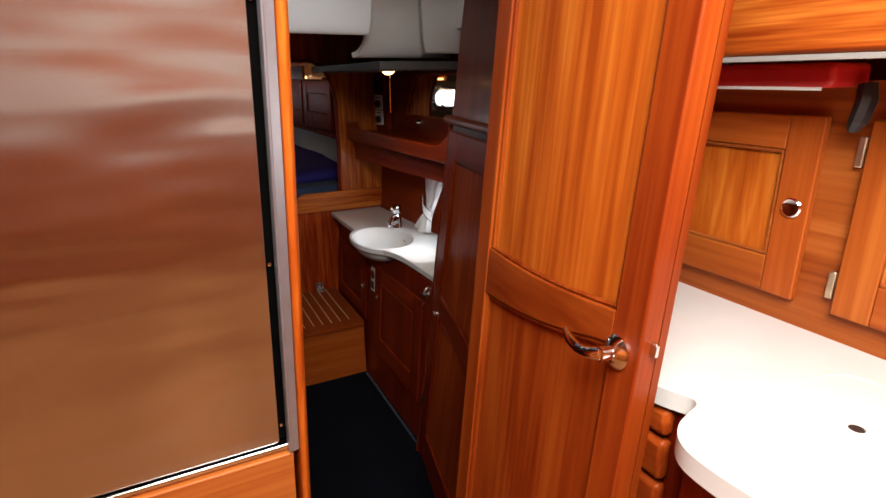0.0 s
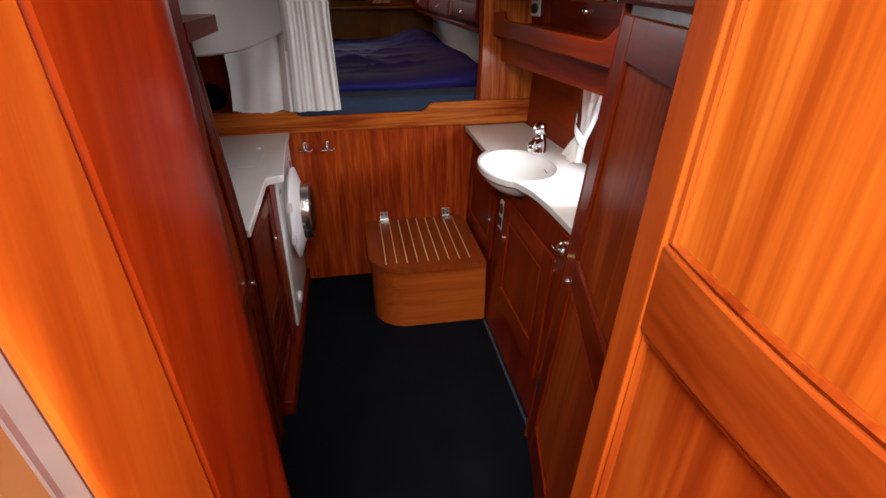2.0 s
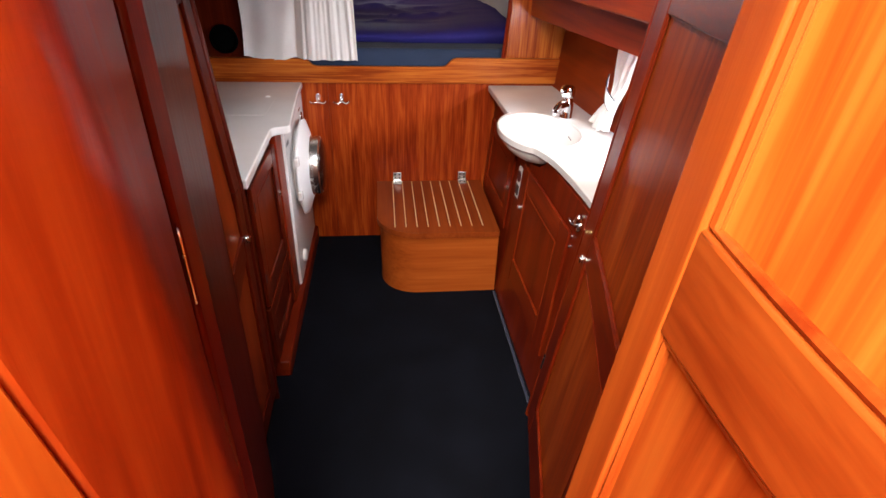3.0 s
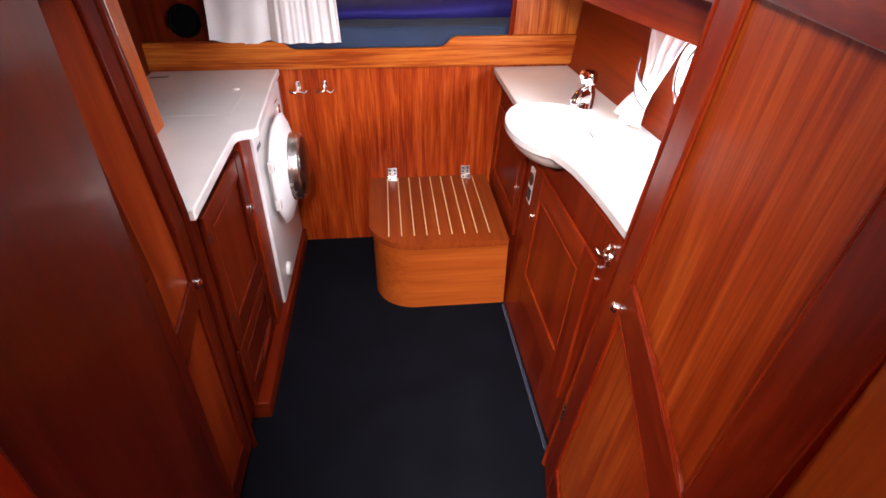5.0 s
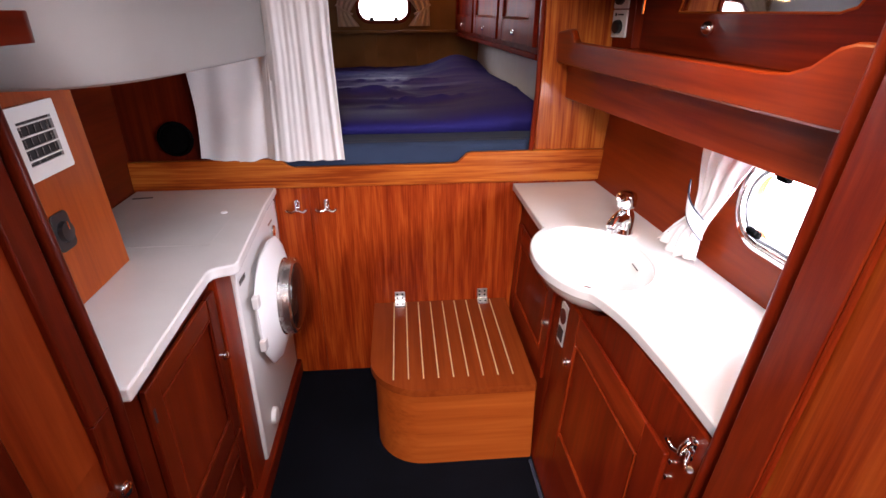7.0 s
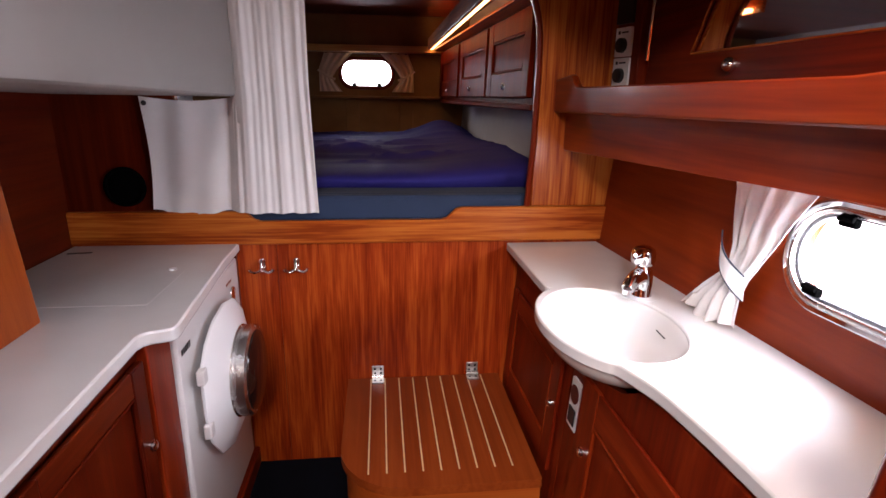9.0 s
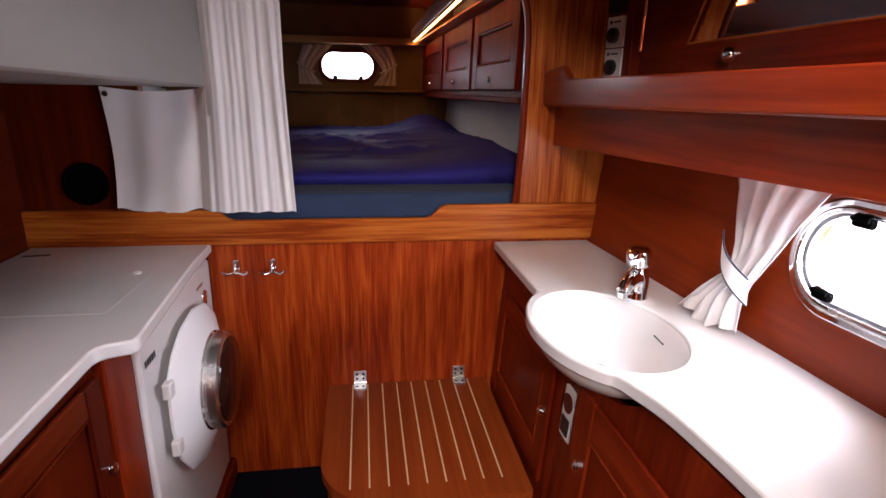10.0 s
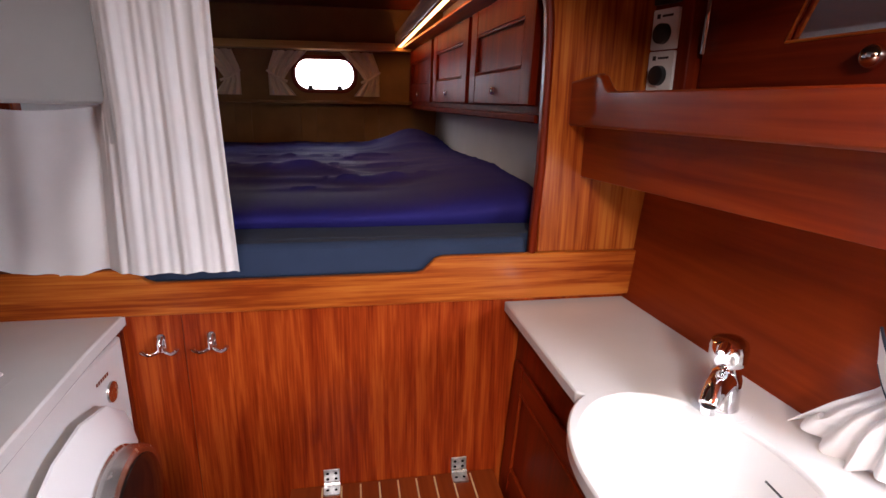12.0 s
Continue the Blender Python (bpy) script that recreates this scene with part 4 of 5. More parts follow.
# Tied-back curtain beside the portlight.
def tied(u, v):
    z = 1.20 - 0.345 * v
    keys = ((0.0, -0.672, -0.925), (0.25, -0.702, -0.872), (0.45, -0.726, -0.838), (0.60, -0.728, -0.810), (0.66, -0.714, -0.798), (0.80, -0.664, -0.786), (1.0, -0.606, -0.795))
    for (v0, a0, b0), (v1, a1, b1) in zip(keys, keys[1:]):
        if v <= v1:
            break
    s = (v - v0) / (v1 - v0)
    a, b = a0 + (a1 - a0) * s, b0 + (b1 - b0) * s
    y = a + (b - a) * u
    tight = min(1, abs(v - 0.62) * 2.2)
    wave = math.sin(u * math.pi * 9 + 0.8 * math.sin(v * 4)) * (0.004 + 0.003 * tight) + 0.004 * math.sin(u * 31 + v * 5)
    if v > 0.97:
        z += 0.004 * math.sin(u * 20)
    return hull_x(y, z) - 0.040 + wave - 0.012 * math.sin(math.pi * u), y, z + (0.012 * math.sin(u * 9) if v > 0.9 else 0)


def hull_x(y, z):
    return 0.806 - 0.045 * y + 0.10 * (z - 0.85)


curt2 = thing("window_curtain", (0.84, -0.70, 0.85), "white curtain tied back beside the portlight", "curtain")
part("cloth", sheet(tied, 70, 36, 0.0015), linen, curt2)


def band(u, v):
    y = -0.714 - 0.100 * u + 0.012 * (v - 0.5)
    z = 1.040 - 0.078 * u + 0.050 * (v - 0.5)
    return hull_x(y, z) - 0.058 - 0.020 * math.sin(math.pi * u), y, z


part("tie_band", sheet(band, 16, 4, 0.003), linen, curt2, "folded cloth tie-back")
for v in (0.0, 1.0):
    part("piping", tube([Vector(band(s / 16, v)) - Vector((0.002, 0, 0)) for s in range(17)], 0.0022, 6), piping, curt2, "thin dark piping")

# Downlight in the side deck's underside.
dl = thing("downlight", (0.475, -1.09, 1.69), "small round recessed downlight glowing warm", "downlight")
part("rim", lathe([(0.026, 0.0), (0.038, 0.0), (0.036, -0.006), (0.027, -0.004), (0.026, 0.0)], 28, Matrix.Translation((0.475, -1.09, 1.70))), steel, dl)
part("lens", lathe([(0, -0.020), (0.014, -0.018), (0.024, -0.010), (0.027, -0.001), (0, -0.0005)], 24, Matrix.Translation((0.475, -1.09, 1.70))), lamp_glow, dl, "glowing warm lens")

# ---- washroom cabin: port side ----
lc = [(-0.446, -0.002)] + [(-0.4455 + 0.036 * s / 6, -0.12 - 0.53 * s / 6) for s in range(1, 7)]
lc += [(-0.407, -0.675), (-0.408, -0.692), (-0.418, -0.706), (-0.435, -0.713), (-0.452, -0.718), (-0.464, -0.728), (-0.469, -0.745), (-0.466, -0.90), (-0.459, -1.19), (-0.459, -1.21), (-0.955, -1.21), (-0.955, -0.002)]
top = thing("laundry_worktop", (-0.7, -0.6, 0.835), "white worktop over the washing machine", "worktop")
part("top", plate(lc, 0.835, 0.866), white_gel, top, "", 0.009)
part("lid_seam", bx(-0.90, -0.52, -0.562, -0.559, 0.866, 0.8668), enamel, top)
part("lid_seam", bx(-0.522, -0.519, -0.562, -0.30, 0.866, 0.8665), enamel, top)
part("grip_slot", plate(rounded(-0.035, 0.035, -0.006, 0.006, 0.005), 0.866, 0.8675, (), pose(-0.895, -0.106, 0, 0, 0, 8)), black, top, "black finger slot")
part("push_button", lathe([(0, 0), (0.011, 0), (0.010, 0.003), (0, 0.0035)], 20, Matrix.Translation((-0.557, -0.288, 0.866))), door_white, top, "small white button")

washer = thing("washing_machine", (-0.7, -0.31, 0.075), "white front-loading washing machine with its door shut", "washing machine")
part("body", bx(-0.95, -0.452, -0.598, -0.028, 0.075, 0.822), enamel, washer, "", 0.008)
wc = plane_at((-0.452, -0.30, 0.545), (0, 1, 0), (0, 0, 1))
part("collar", lathe([(0.185, 0.0), (0.183, 0.016), (0.17, 0.021), (0.10, 0.021)], 56, wc), enamel, washer, "shallow round collar behind the door")
hexa = [(-0.236, 0.13), (-0.240, 0.0), (-0.215, -0.095), (-0.150, -0.175), (-0.05, -0.215), (0.06, -0.21), (0.145, -0.155), (0.195, -0.06),
        (0.20, 0.05), (0.165, 0.14), (0.09, 0.20), (-0.01, 0.222), (-0.11, 0.21), (-0.185, 0.178)]
bm = bmesh.new()
shells = [[bm.verts.new((x * k, y * k, z)) for x, y in hexa] for k, z in ((0.97, 0.020), (1.0, 0.024), (1.0, 0.030), (0.97, 0.035), (0.64, 0.060), (0.55, 0.060))]
for lower, upper in zip(shells, shells[1:]):
    for i in range(len(hexa)):
        j = (i + 1) % len(hexa)
        bm.faces.new((lower[i], lower[j], upper[j], upper[i]))
bm.faces.new(shells[0][::-1])
bm.faces.new(shells[-1])
bmesh.ops.transform(bm, matrix=wc, verts=bm.verts)
dw = part("door", bm, door_white, washer, "bright white faceted door surround")
part("ring", lathe([(0.137, 0.046), (0.137, 0.062), (0.132, 0.065), (0.132, 0.074), (0.136, 0.076), (0.135, 0.098), (0.128, 0.104), (0.118, 0.103), (0.110, 0.09), (0.108, 0.046)], 48, wc @ Matrix.Translation((0.0, 0.005, 0))), steel, dw, "brushed metal ring")
part("porthole_glass", lathe([(0.119, 0.096), (0.117, 0.106), (0.100, 0.114), (0.07, 0.119), (0.04, 0.121), (0, 0.122)], 40, wc @ Matrix.Translation((0.0, 0.005, 0))), dark_glass, dw, "dark domed glass")
for u, v in ((-0.232, 0.115), (-0.224, -0.045)):
    part("hinge", bx(u - 0.022, u + 0.010, v - 0.020, v + 0.020, 0.018, 0.038, m=wc), enamel, dw, "", 0.004)
part("filter_cap", lathe([(0, 0), (0.030, 0), (0.029, 0.012), (0.025, 0.016), (0, 0.016)], 24, plane_at((-0.451, -0.475, 0.165), (0, 1, 0), (0, 0, 1))), white_plastic, washer, "round white filter cap")
part("badge", lathe([(0, 0), (0.024, 0), (0.023, 0.004), (0.016, 0.005), (0, 0.003)], 24, plane_at((-0.451, -0.115, 0.725), (0, 1, 0), (0, 0, 1))), steel, washer, "round control knob")
for i in range(5):
    part("lettering", bx(-0.451, -0.4505, -0.575 + 0.013 * i, -0.566 + 0.013 * i, 0.735, 0.752), black, washer)
for i in range(6):
    part("dial_mark", bx(-0.451, -0.4506, -0.175 + 0.010 * i, -0.169 + 0.010 * i, 0.768, 0.776), steel, washer)
setting("trim_port_plinth", bx(-0.95, -0.437, -1.115, -0.002, 0.0, 0.072), mah_y, "mahogany plinth under the washing machine", 0.006)
setting("trim_washer_post", bx(-0.95, -0.462, -0.722, -0.602, 0.0725, 0.834), mah_z, "mahogany post beside the washing machine", 0.004)
setting("trim_washer_fillet", bx(-0.95, -0.455, -0.026, -0.002, 0.0725, 0.834), mah_z, "mahogany fillet between washing machine and bulkhead", 0.003)
pmx = plane_at((-0.482, -1.205, 0.0), (0, 1, 0), (0, 0, 1))
pc = thing("laundry_cabinet", (-0.7, -0.96, 0.0), "small mahogany cabinet beside the washing machine", "cabinet")
part("body", bx(-0.95, -0.483, -1.205, -0.724, 0.0725, 0.834), shaded_z, pc)
part("toe_board", bx(-0.95, -0.500, -1.205, -1.117, 0.0, 0.0715), shaded_y, pc)
pd = joinery_door(pc, pmx @ Matrix.Translation((0.055, 0.36, 0.0)), 0.415, 0.45, shaded_z, shaded_z, shaded_y, 0.055, 0.016, None, shaded_z)
pd2 = joinery_door(pc, pmx @ Matrix.Translation((0.055, 0.10, 0.0)), 0.415, 0.245, shaded_z, shaded_z, shaded_y, 0.05, 0.016, None, shaded_z)
knob(pd, Vector((-0.466, -0.752, 0.616)), (1, 0, 0))
for z in (0.742, 0.47):
    part("hinge", tube([(-0.470, -1.138, z - 0.016), (-0.470, -1.138, z + 0.016)], 0.006, 8), black, pd)

# Tall port locker and the angled side panel that runs to the doorway.
def leaning(bm):
    """Leans the upper half of the port locker outboard."""
    for v in bm.verts:
        v.co.x -= 0.08 * max(0.0, v.co.z - 0.87)
    return bm


lm2 = plane_at((-0.482, -1.525, 0.0), (-0.01, 1, 0), (0, 0, 1))
ll = thing("hanging_locker", (-0.7, -1.4, 0.0), "narrow mahogany hanging locker with a two-panel door", "locker", "hanging lockers")
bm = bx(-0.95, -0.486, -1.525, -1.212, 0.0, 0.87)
part("body", box(bm, -0.95, -0.535, -1.525, -1.212, 0.8705, 1.46), shaded_z, ll)
part("corner_post", leaning(tube([(-0.480, -1.222, 0.0), (-0.480, -1.222, 0.87), (-0.480, -1.222, 1.46)], 0.012, 12)), shaded_z, ll, "rounded corner post")
ld = part("door", leaning(box(bx(0.012, 0.267, 0.06, 0.81, 0.0, 0.009, m=lm2), 0.012, 0.267, 0.81, 1.42, 0.0, 0.009, lm2)), warm_panel_shaded, ll)
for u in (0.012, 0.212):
    part("stile", leaning(box(bx(u, u + 0.055, 0.06, 0.87, 0.004, 0.018, m=lm2), u, u + 0.055, 0.87, 1.42, 0.004, 0.018, lm2)), shaded_z, ld, "", 0.003)
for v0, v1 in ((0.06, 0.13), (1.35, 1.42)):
    part("rail", leaning(bx(0.067, 0.212, v0, v1, 0.004, 0.017, m=lm2)), shaded_y, ld, "", 0.003)
part("rail", plate([(0.067, 0.60), (0.212, 0.66), (0.212, 0.735), (0.067, 0.70)], 0.004, 0.0175, (), lm2), shaded_y, ld, "curved middle rail", 0.003)
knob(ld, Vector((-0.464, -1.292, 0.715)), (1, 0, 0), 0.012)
part("cap", plate(rounded(-0.95, -0.440, -1.525, -1.185, (0, 0, 0.04, 0), 6), 1.440, 1.480), shaded_y, ll, "moulded cap rail", 0.012)
setting("wall_port_side_panel", plate([(-0.445, -1.53), (-0.312, -2.06), (-0.36, -2.075), (-0.50, -1.53)], 0.0, 2.14), shaded_z, "plain mahogany side panel beside the doorway, darkened for shade", 0.006)

# Sloping heater box on the worktop, with a vent and a rotary control.
hb = plane_at((-0.690, -1.206, 0.866), (-0.02, 1, 0), (-0.07, 0, 1))
heater = thing("heater_box", (-0.83, -0.93, 0.866), "sloping wooden heater box with an air vent", "heater box")
hbm = wood("heater_box_wood", (0.23, 0.036, 0.005), (0.31, 0.056, 0.008), (0.38, 0.080, 0.013), 'z')
part("panel", bx(0.0, 0.558, 0.0, 0.52, -0.02, 0.0, m=hb), hbm, heater, "", 0.003)
part("end_panel", bx(0.538, 0.558, 0.0, 0.52, -0.20, -0.021, m=hb), hbm, heater)
vent = part("vent_frame", plate(rounded(0.290, 0.460, 0.292, 0.442, 0.006), 0.0, 0.008, [[(0.315, 0.322), (0.435, 0.322), (0.435, 0.412), (0.315, 0.412)]], hb), white_plastic, heater, "white plastic vent frame", 0.002)
part("vent_well", bx(0.312, 0.438, 0.319, 0.415, 0.0005, 0.002, m=hb), black, vent)
for i in range(4):
    part("slat", bx(0.315, 0.435, 0.331 + 0.024 * i, 0.334 + 0.024 * i, 0.002, 0.008, m=hb), white_plastic, vent)
for i in range(5):
    part("fin", bx(0.327 + 0.023 * i, 0.3285 + 0.023 * i, 0.324, 0.410, 0.002, 0.005, m=hb), steel, vent)
ctl = part("control", plate(rounded(0.308, 0.373, 0.130, 0.215, 0.014), 0.0, 0.004, (), hb), black, heater, "black recessed rotary control", 0.001)
part("dial", lathe([(0, 0.004), (0.024, 0.004), (0.022, 0.014), (0.008, 0.016), (0, 0.016)], 24, hb @ Matrix.Translation((0.340, 0.172, 0.0))), black, ctl)
part("pointer", bx(0.338, 0.342, 0.176, 0.195, 0.0155, 0.0175, m=hb), chrome, ctl)
spk = thing("loudspeaker", (-0.775, -0.004, 1.0), "round black loudspeaker on the bulkhead", "loudspeaker")
sp_m = plane_at((-0.777, -0.0085, 1.056), (1, 0, 0), (0, 0, 1))
part("rim", lathe([(0.052, 0.0), (0.064, 0.0), (0.063, 0.008), (0.055, 0.010), (0.052, 0.004)], 36, sp_m), rubber, spk)
part("grille", lathe([(0, 0.006), (0.02, 0.006), (0.04, 0.004), (0.053, 0.001), (0, 0.0)], 36, sp_m), rubber, spk)


# White moulded underside of the cockpit well, with rounded lower edges.
def well_shape():
    outline = [(-0.945, -0.002), (-0.402, -0.002), (-0.410, -0.40), (-0.428, -0.80)]
    outline += [(-0.56 + 0.128 * math.cos(radians(a)), -0.84 - 0.24 * math.sin(radians(a))) for a in range(15, 91, 15)]
    outline += [(-0.70, -1.10), (-0.945, -1.12)]
    bm = bmesh.new()
    rows = []
    cx, cy = -0.75, -0.5
    for k, z in ((0.90, 1.338), (0.97, 1.338), (0.99, 1.343), (1.0, 1.358), (1.002, 1.40), (1.0, 1.6), (1.0, 2.135)):
        rows.append([bm.verts.new((cx + (x - cx) * k if x > -0.9 else x, cy + (y - cy) * k if y < -0.1 else y, z - (0.020 * y if z < 2 else 0))) for x, y in outline])
    for a, b in zip(rows, rows[1:]):
        for i in range(len(outline)):
            j = (i + 1) % len(outline)
            bm.faces.new((a[i], a[j], b[j], b[i]))
    bm.faces.new(rows[0][::-1])
    bm.faces.new(rows[-1])
    bmesh.ops.recalc_face_normals(bm, faces=bm.faces)
    return bm


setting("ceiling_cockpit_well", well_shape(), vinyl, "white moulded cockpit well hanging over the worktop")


def cove(x0, x1, t0, t1, y, z, lean):
    """A headlining panel that curves down from the ceiling to a lower edge."""
    def at(u, v):
        a = radians(90 * v)
        s = 1 - math.cos(a)
        return (t0 + (t1 - t0) * u) * (1 - s) + (x0 + (x1 - x0) * u) * s, y - lean * (1 - s), 2.138 + (z - 2.138) * math.sin(a) ** 0.8
    return sheet(at, 12, 14, 0.02)


setting("ceiling_cove_middle", cove(0.34, 0.80, 0.40, 0.66, -1.03, 1.750, 0.10), cove_vinyl, "white curved headlining panel")
setting("ceiling_cove_port", cove(-0.12, 0.34, -0.10, 0.36, -1.22, 1.825, 0.03), cove_vinyl, "white curved headlining panel beside the added hatch")
setting("ceiling_cove_starboard", cove(0.62, 1.05, 0.58, 1.05, -1.16, 1.765, 0.05), cove_vinyl, "white curved headlining panel over the locker")
vbox = thing("ceiling_vent_box", (0.80, -1.22, 1.86), "white plastic vent box under the headlining", "vent box")
part("case", plate(rounded(0.74, 0.92, -1.26, -1.19, 0.012), 1.862, 2.0), white_plastic, vbox, "", 0.006)
part("slot", bx(0.82, 0.89, -1.262, -1.259, 1.965, 1.982), black, vbox)
# Long curtain across the berth opening.
def drape(u, v):
    gather = max(0.0, min(1.0, (u - 0.47) / 0.08))
    top_z = 1.336 + 0.61 * (1 if u > 0.505 else 0) - (0.012 * math.sin(math.pi * u / 0.5) if u < 0.5 else 0)
    bottom = 0.986 - 0.018 * math.sin(min(u / 0.5, 1) * math.pi) - 0.010 * gather + 0.002 * math.sin(u * 47)
    z = top_z + (bottom - top_z) * v
    h = z - bottom
    left = -0.438 + 0.020 * min(1.0, h / 0.36)
    if u < 0.5:
        x = -0.694 + (left + 0.694) * u / 0.5 + 0.010 * math.sin(math.pi * v) * (1 - 2 * u)
    else:
        x = left + (-0.170 - left - 0.012 * min(1.0, h / 0.4)) * (u - 0.5) / 0.5
    hang = 0.0032 * math.sin(u * 15 + 2.5 * h) + 0.0025 * math.sin(u * 31 - 6 * h) + 0.003 * math.sin(9 * u + 14 * h)
    pleat = (0.0042 * math.sin(u * 78 + 2.0 * math.sin(u * 13 + 1.5 * h) + 0.6 * math.sin(h * 4)) + 0.0045 * math.sin(u * 37 + 2.2 * h) + 0.0018 * math.sin(u * 150 + 3 * h)) * (0.7 + 0.3 * min(1.0, h / 0.3))
    return x, -0.026 - 0.034 * gather + hang * (1 - gather) + pleat * gather, z


long_curtain = thing("berth_curtain", (-0.43, -0.04, 0.97), "white pleated curtain drawn halfway across the berth", "curtain")
part("cloth", sheet(drape, 200, 46, 0.0015), linen, long_curtain)
part("snap", lathe([(0, 0), (0.008, 0), (0.007, 0.004), (0, 0.005)], 14, plane_at((-0.680, -0.030, 1.316), (1, 0, 0), (0, 0, 1))), black, long_curtain, "dark press stud")

# Step box with inlaid lid.
sb = thing("step_box", (0.18, -0.3, 0.0), "teak step box with a lid of pale inlaid stripes", "step box")
part("box", plate(rounded(-0.085, 0.464, -0.582, -0.003, (0.17, 0.004, 0, 0), 10), 0.0, 0.306), wood("step_box_teak", (0.24, 0.040, 0.005), (0.33, 0.066, 0.009), (0.40, 0.094, 0.014), 'x'), sb)
lidp = part("lid", plate(rounded(-0.100, 0.462, -0.598, -0.004, (0.19, 0.006, 0, 0), 10), 0.307, 0.335), wood("step_lid_teak", (0.19, 0.029, 0.0045), (0.26, 0.045, 0.007), (0.32, 0.064, 0.011), 'y'), sb, "", 0.006)
for i in range(9):
    part("stripe", bx(-0.019 + 0.0512 * i, -0.0145 + 0.0512 * i, -0.535, -0.012, 0.3345, 0.3358), inlay, lidp)
for x in (0.009, 0.362):
    hg = part("hinge", plate(rounded(x - 0.022, x + 0.022, -0.048, -0.006, 0.006), 0.335, 0.340), hinge_steel, sb, "polished strap hinge", 0.001)
    part("knuckle", tube([(x - 0.022, -0.008, 0.343), (x + 0.022, -0.008, 0.343)], 0.007, 10), steel, hg)
    part("leaf", bx(x - 0.022, x + 0.022, -0.0055, -0.001, 0.344, 0.385), hinge_steel, hg, "", 0.002)
    for dx in (-0.011, 0.011):
        for z in (0.356, 0.373):
            part("screw", lathe([(0, 0), (0.0045, 0), (0.003, 0.0012), (0, 0.001)], 8, plane_at((x + dx, -0.0056, z), (1, 0, 0), (0, 0, 1))), rubber, hg)
        part("screw", lathe([(0, 0), (0.0045, 0), (0.003, 0.0012), (0, 0.001)], 8, Matrix.Translation((x + dx, -0.030, 0.3401))), rubber, hg)

# Carpet binding along the cabinet feet.
setting("trim_carpet_binding", bx(0.452, 0.462, -1.36, -0.60, 0.0, 0.006), carpet_edge, "blue bound edge of the carpet", 0.002)

# ---- berth ----
solo("berth_cushion", box(bx(-1.25, 0.615, 0.034, 2.34, 0.940, 1.022), -0.592, 0.528, 0.001, 0.06, 0.932, 1.0205), slate, "slate blue cushion under the duvet", "cushion", None, 0.015)


def ease(a, b, x):
    s = max(0.0, min(1.0, (x - a) / (b - a)))
    return s * s * (3 - 2 * s)


def duvet_top(x, y):
    soft = 1.082 + 0.014 * noise.noise((x * 1.7, y * 1.2, 0.3))
    rise = 0.045 * ease(0.15, 0.62, x) * (1 - 0.55 * ease(0.6, 1.8, y))
    corner = 0.085 * math.exp(-((x - 0.44) / 0.17) ** 2 - ((y - 2.0) / 0.38) ** 2)
    warp = 0.9 * noise.noise((x * 2.1, y * 1.1, 5)) + 0.5 * x
    crease = 0.0
    for k, amp in ((9.0, 0.040), (17.0, 0.036), (31.0, 0.022)):
        crease += amp * (1 - abs(math.sin(k * y * 0.5 + 2.2 * warp + k))) ** 4 * max(0.0, 0.5 + 0.9 * noise.noise((x * 2.4, y * 1.6, k)))
    middle = math.exp(-((x + 0.05) / 0.45) ** 2) * ease(0.28, 0.50, y) * (1 - 0.6 * ease(1.2, 2.0, y)) + 0.18
    return soft + rise + corner + crease * middle


def duvet_skin(u, v):
    x = -1.22 + 1.835 * u
    y0 = 0.160 + 0.010 * noise.noise((x * 2.2, 0, 1))
    if v < 0.2:
        a = v / 0.2
        z1 = duvet_top(x, 0.32)
        dent = 0.006 * noise.noise((x * 5, a * 2, 7))
        out = math.sin(math.pi * 0.5 * a)
        return x, y0 - 0.030 * math.sin(math.pi * min(a * 1.25, 1)) + 0.16 * a ** 2.6 + dent, 1.0225 + (z1 - 1.0225) * out
    y = y0 + 0.16 + (v - 0.2) / 0.8 * (2.325 - y0 - 0.16)
    return x, y, duvet_top(x, max(y, 0.32))


solo("duvet", sheet(duvet_skin, 120, 110), navy, "rumpled navy blue duvet on the berth", "duvet", (-0.3, 1.2, 1.022))

bl = plane_at((0.488, 2.30, 1.325), (0.0325, -1, 0), (0.03, 0, 1))
purple = wood("berth_locker_mahogany", (0.075, 0.0055, 0.0018), (0.125, 0.0105, 0.0028), (0.175, 0.018, 0.0042), "z", rough=0.36, coat=0.0, gloss=0.008)
blk = thing("berth_locker", (0.62, 1.2, 1.31), "row of mahogany lockers above the berth", "locker")
part("carcass", bx(0.0, 2.24, 0.0, 0.335, -0.10, 0.0, m=bl), purple, blk)
part("bottom_rail", bx(0.0, 2.24, -0.022, -0.0005, -0.09, 0.012, m=bl), purple, blk, "", 0.004)
for u0, w in ((0.01, 0.75), (0.83, 0.69), (1.57, 0.64)):
    dd = joinery_door(blk, bl @ Matrix.Translation((u0, 0.022, 0.0)), w, 0.305, purple, purple, purple, 0.080, 0.020, None, purple)
    knob(dd, bl @ Vector((u0 + w * 0.5, 0.062, 0.020)), bl.to_3x3() @ Vector((0, 0, 1)), 0.011)
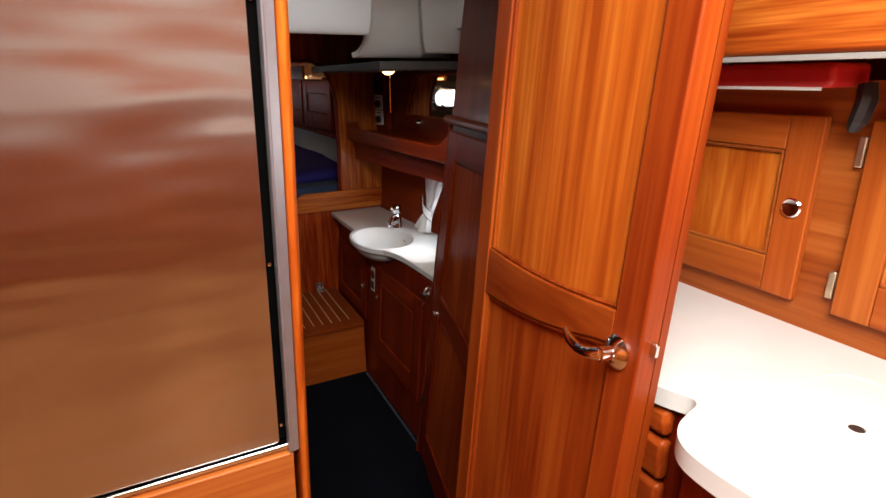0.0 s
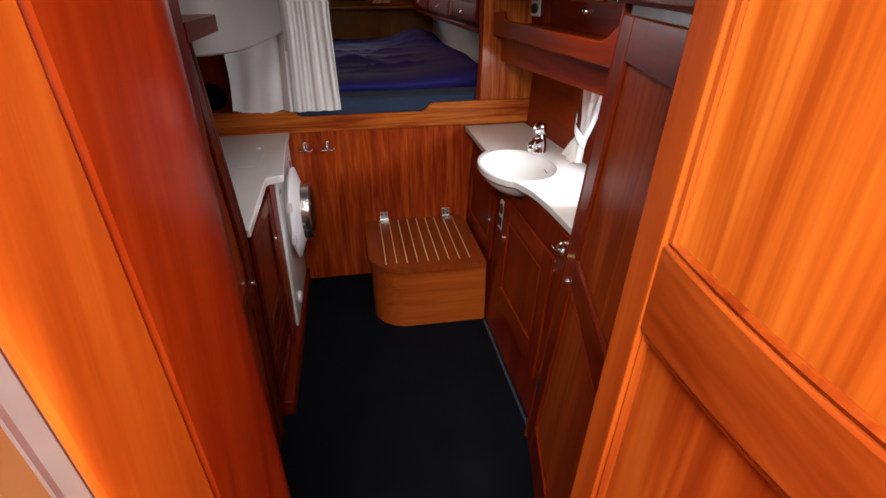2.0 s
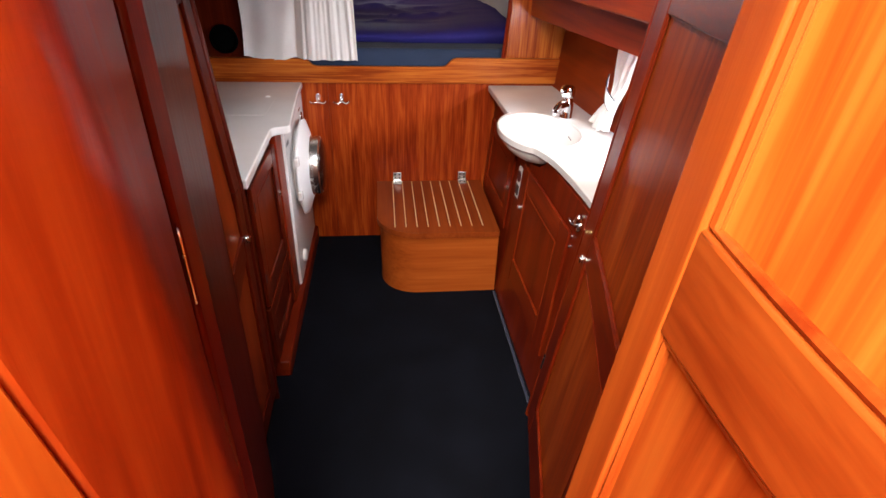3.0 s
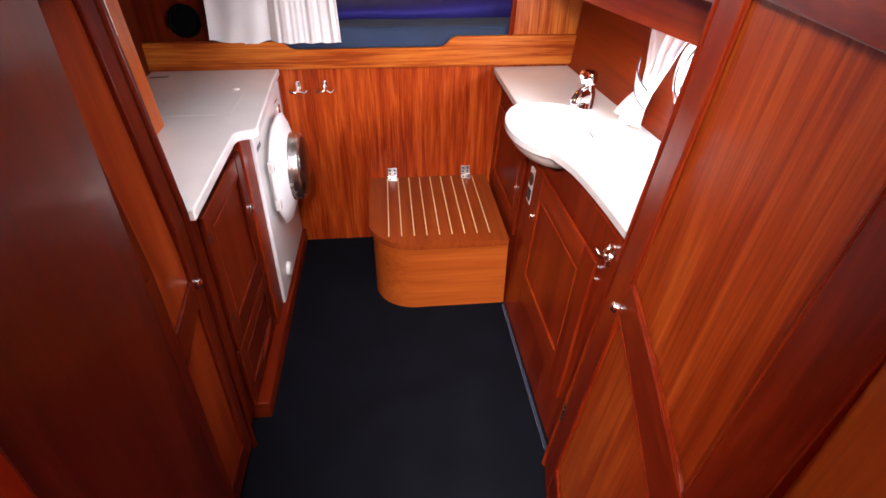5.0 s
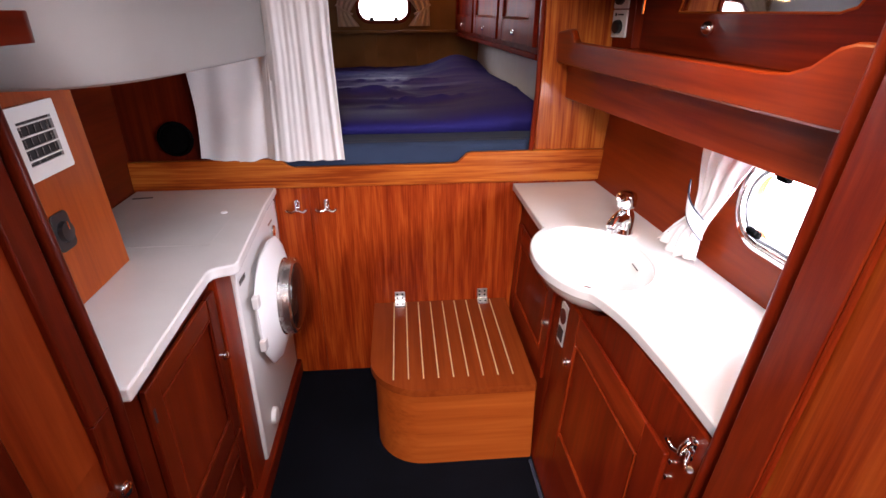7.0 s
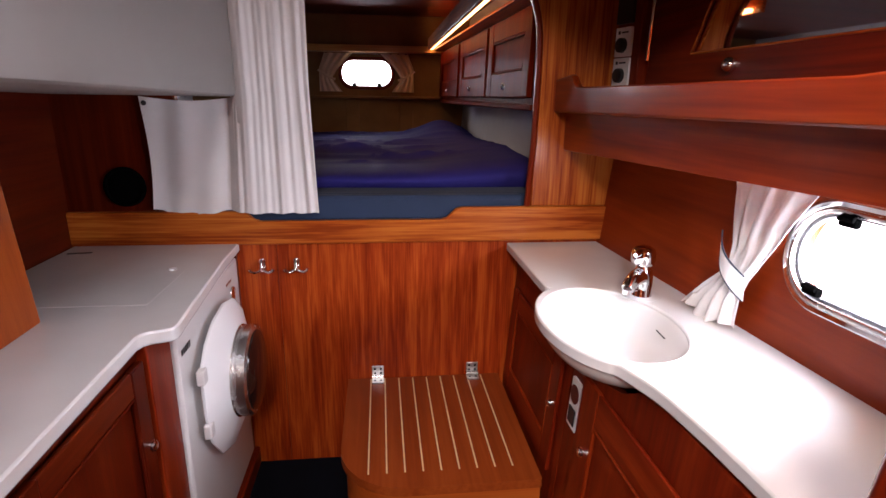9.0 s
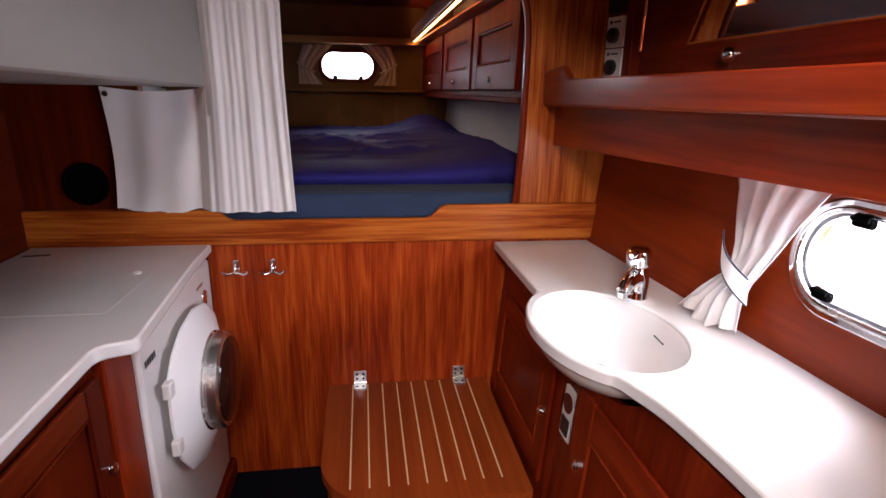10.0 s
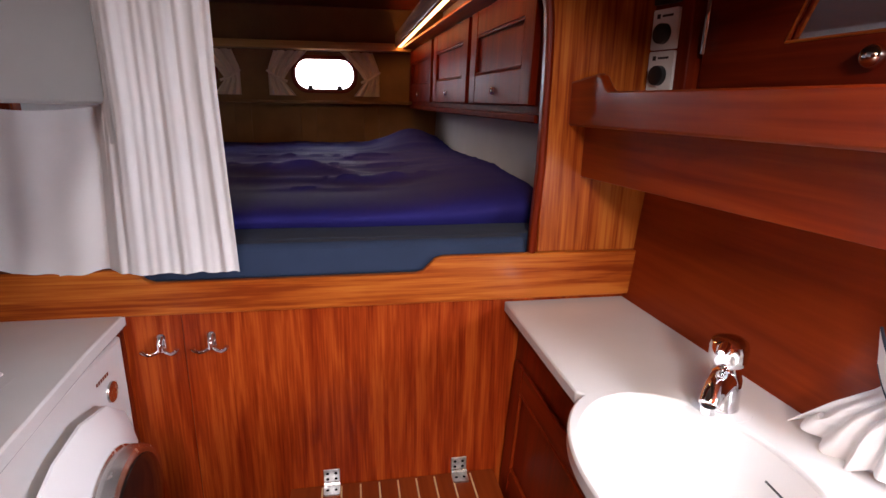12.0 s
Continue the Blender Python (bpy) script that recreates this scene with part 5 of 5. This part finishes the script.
part("soffit", bx(0.0, 2.24, 0.337, 0.347, -0.10, 0.075, m=bl), gold_y, blk, "golden soffit over the locker doors")
strip = thing("strip_light", (0.405, 1.2, 1.67), "long warm strip light above the berth lockers", "strip light")
part("lens", bx(0.396, 0.416, 0.10, 2.24, 1.668, 1.682), strip_glow, strip, "glowing warm diffuser", 0.003)
part("fascia", bx(0.378, 0.394, 0.06, 2.24, 1.664, 1.74), gold_y, strip, "", 0.003)

for cx, nm in ((-0.058, "window_2"), (-0.903, "window_3")):
    w2 = thing(nm, (cx, 2.35, 1.43), "small transom portlight with a dark metal frame", "window")
    part("frame", plate(rounded(cx - 0.205, cx + 0.205, 1.390, 1.618, 0.10, 8), -0.004, 0.014, [rounded(cx - 0.178, cx + 0.178, 1.416, 1.592, 0.080, 8)], aft_m), mah_x, w2, "", 0.004)
    p2 = part("pane", plate(rounded(cx - 0.180, cx + 0.180, 1.414, 1.594, 0.080, 8), -0.02, -0.014, (), aft_m), pane_glass, w2)
    p2.visible_shadow = False
    for s in (-1, 1):
        part("catch", bx(cx + s * 0.09 - 0.016, cx + s * 0.09 + 0.016, 1.408, 1.436, 0.010, 0.03, m=aft_m), black, w2, "", 0.003)
    part("rail", tube([(cx - 0.31, 2.325, 1.638), (cx + 0.31, 2.325, 1.638)], 0.004, 8), steel, w2)
    for s in (-1, 1):
        def flank(u, v, s=s, cx=cx):
            pinch = 0.45 + 0.55 * abs(v - 0.66) / 0.66 if v < 0.66 else 0.45 + 0.35 * (v - 0.66) / 0.34
            x = cx + s * (0.30 - (0.04 if v > 0.4 else 0.04 * v / 0.4) * -1 - 0.20 * pinch * u)
            return x, 2.318 + 0.010 * math.sin(u * 22), 1.638 - 0.265 * v
        fc = thing("transom_curtain", (cx + s * 0.25, 2.31, 1.40), "small beige curtain tied beside the transom portlight", "curtain", "transom curtains")
        part("cloth", sheet(flank, 24, 14, 0.002), beige, fc)
        part("tie", tube([(cx + s * 0.345, 2.30, 1.520), (cx + s * 0.29, 2.296, 1.480), (cx + s * 0.225, 2.30, 1.455)], 0.008, 8), beige, fc)
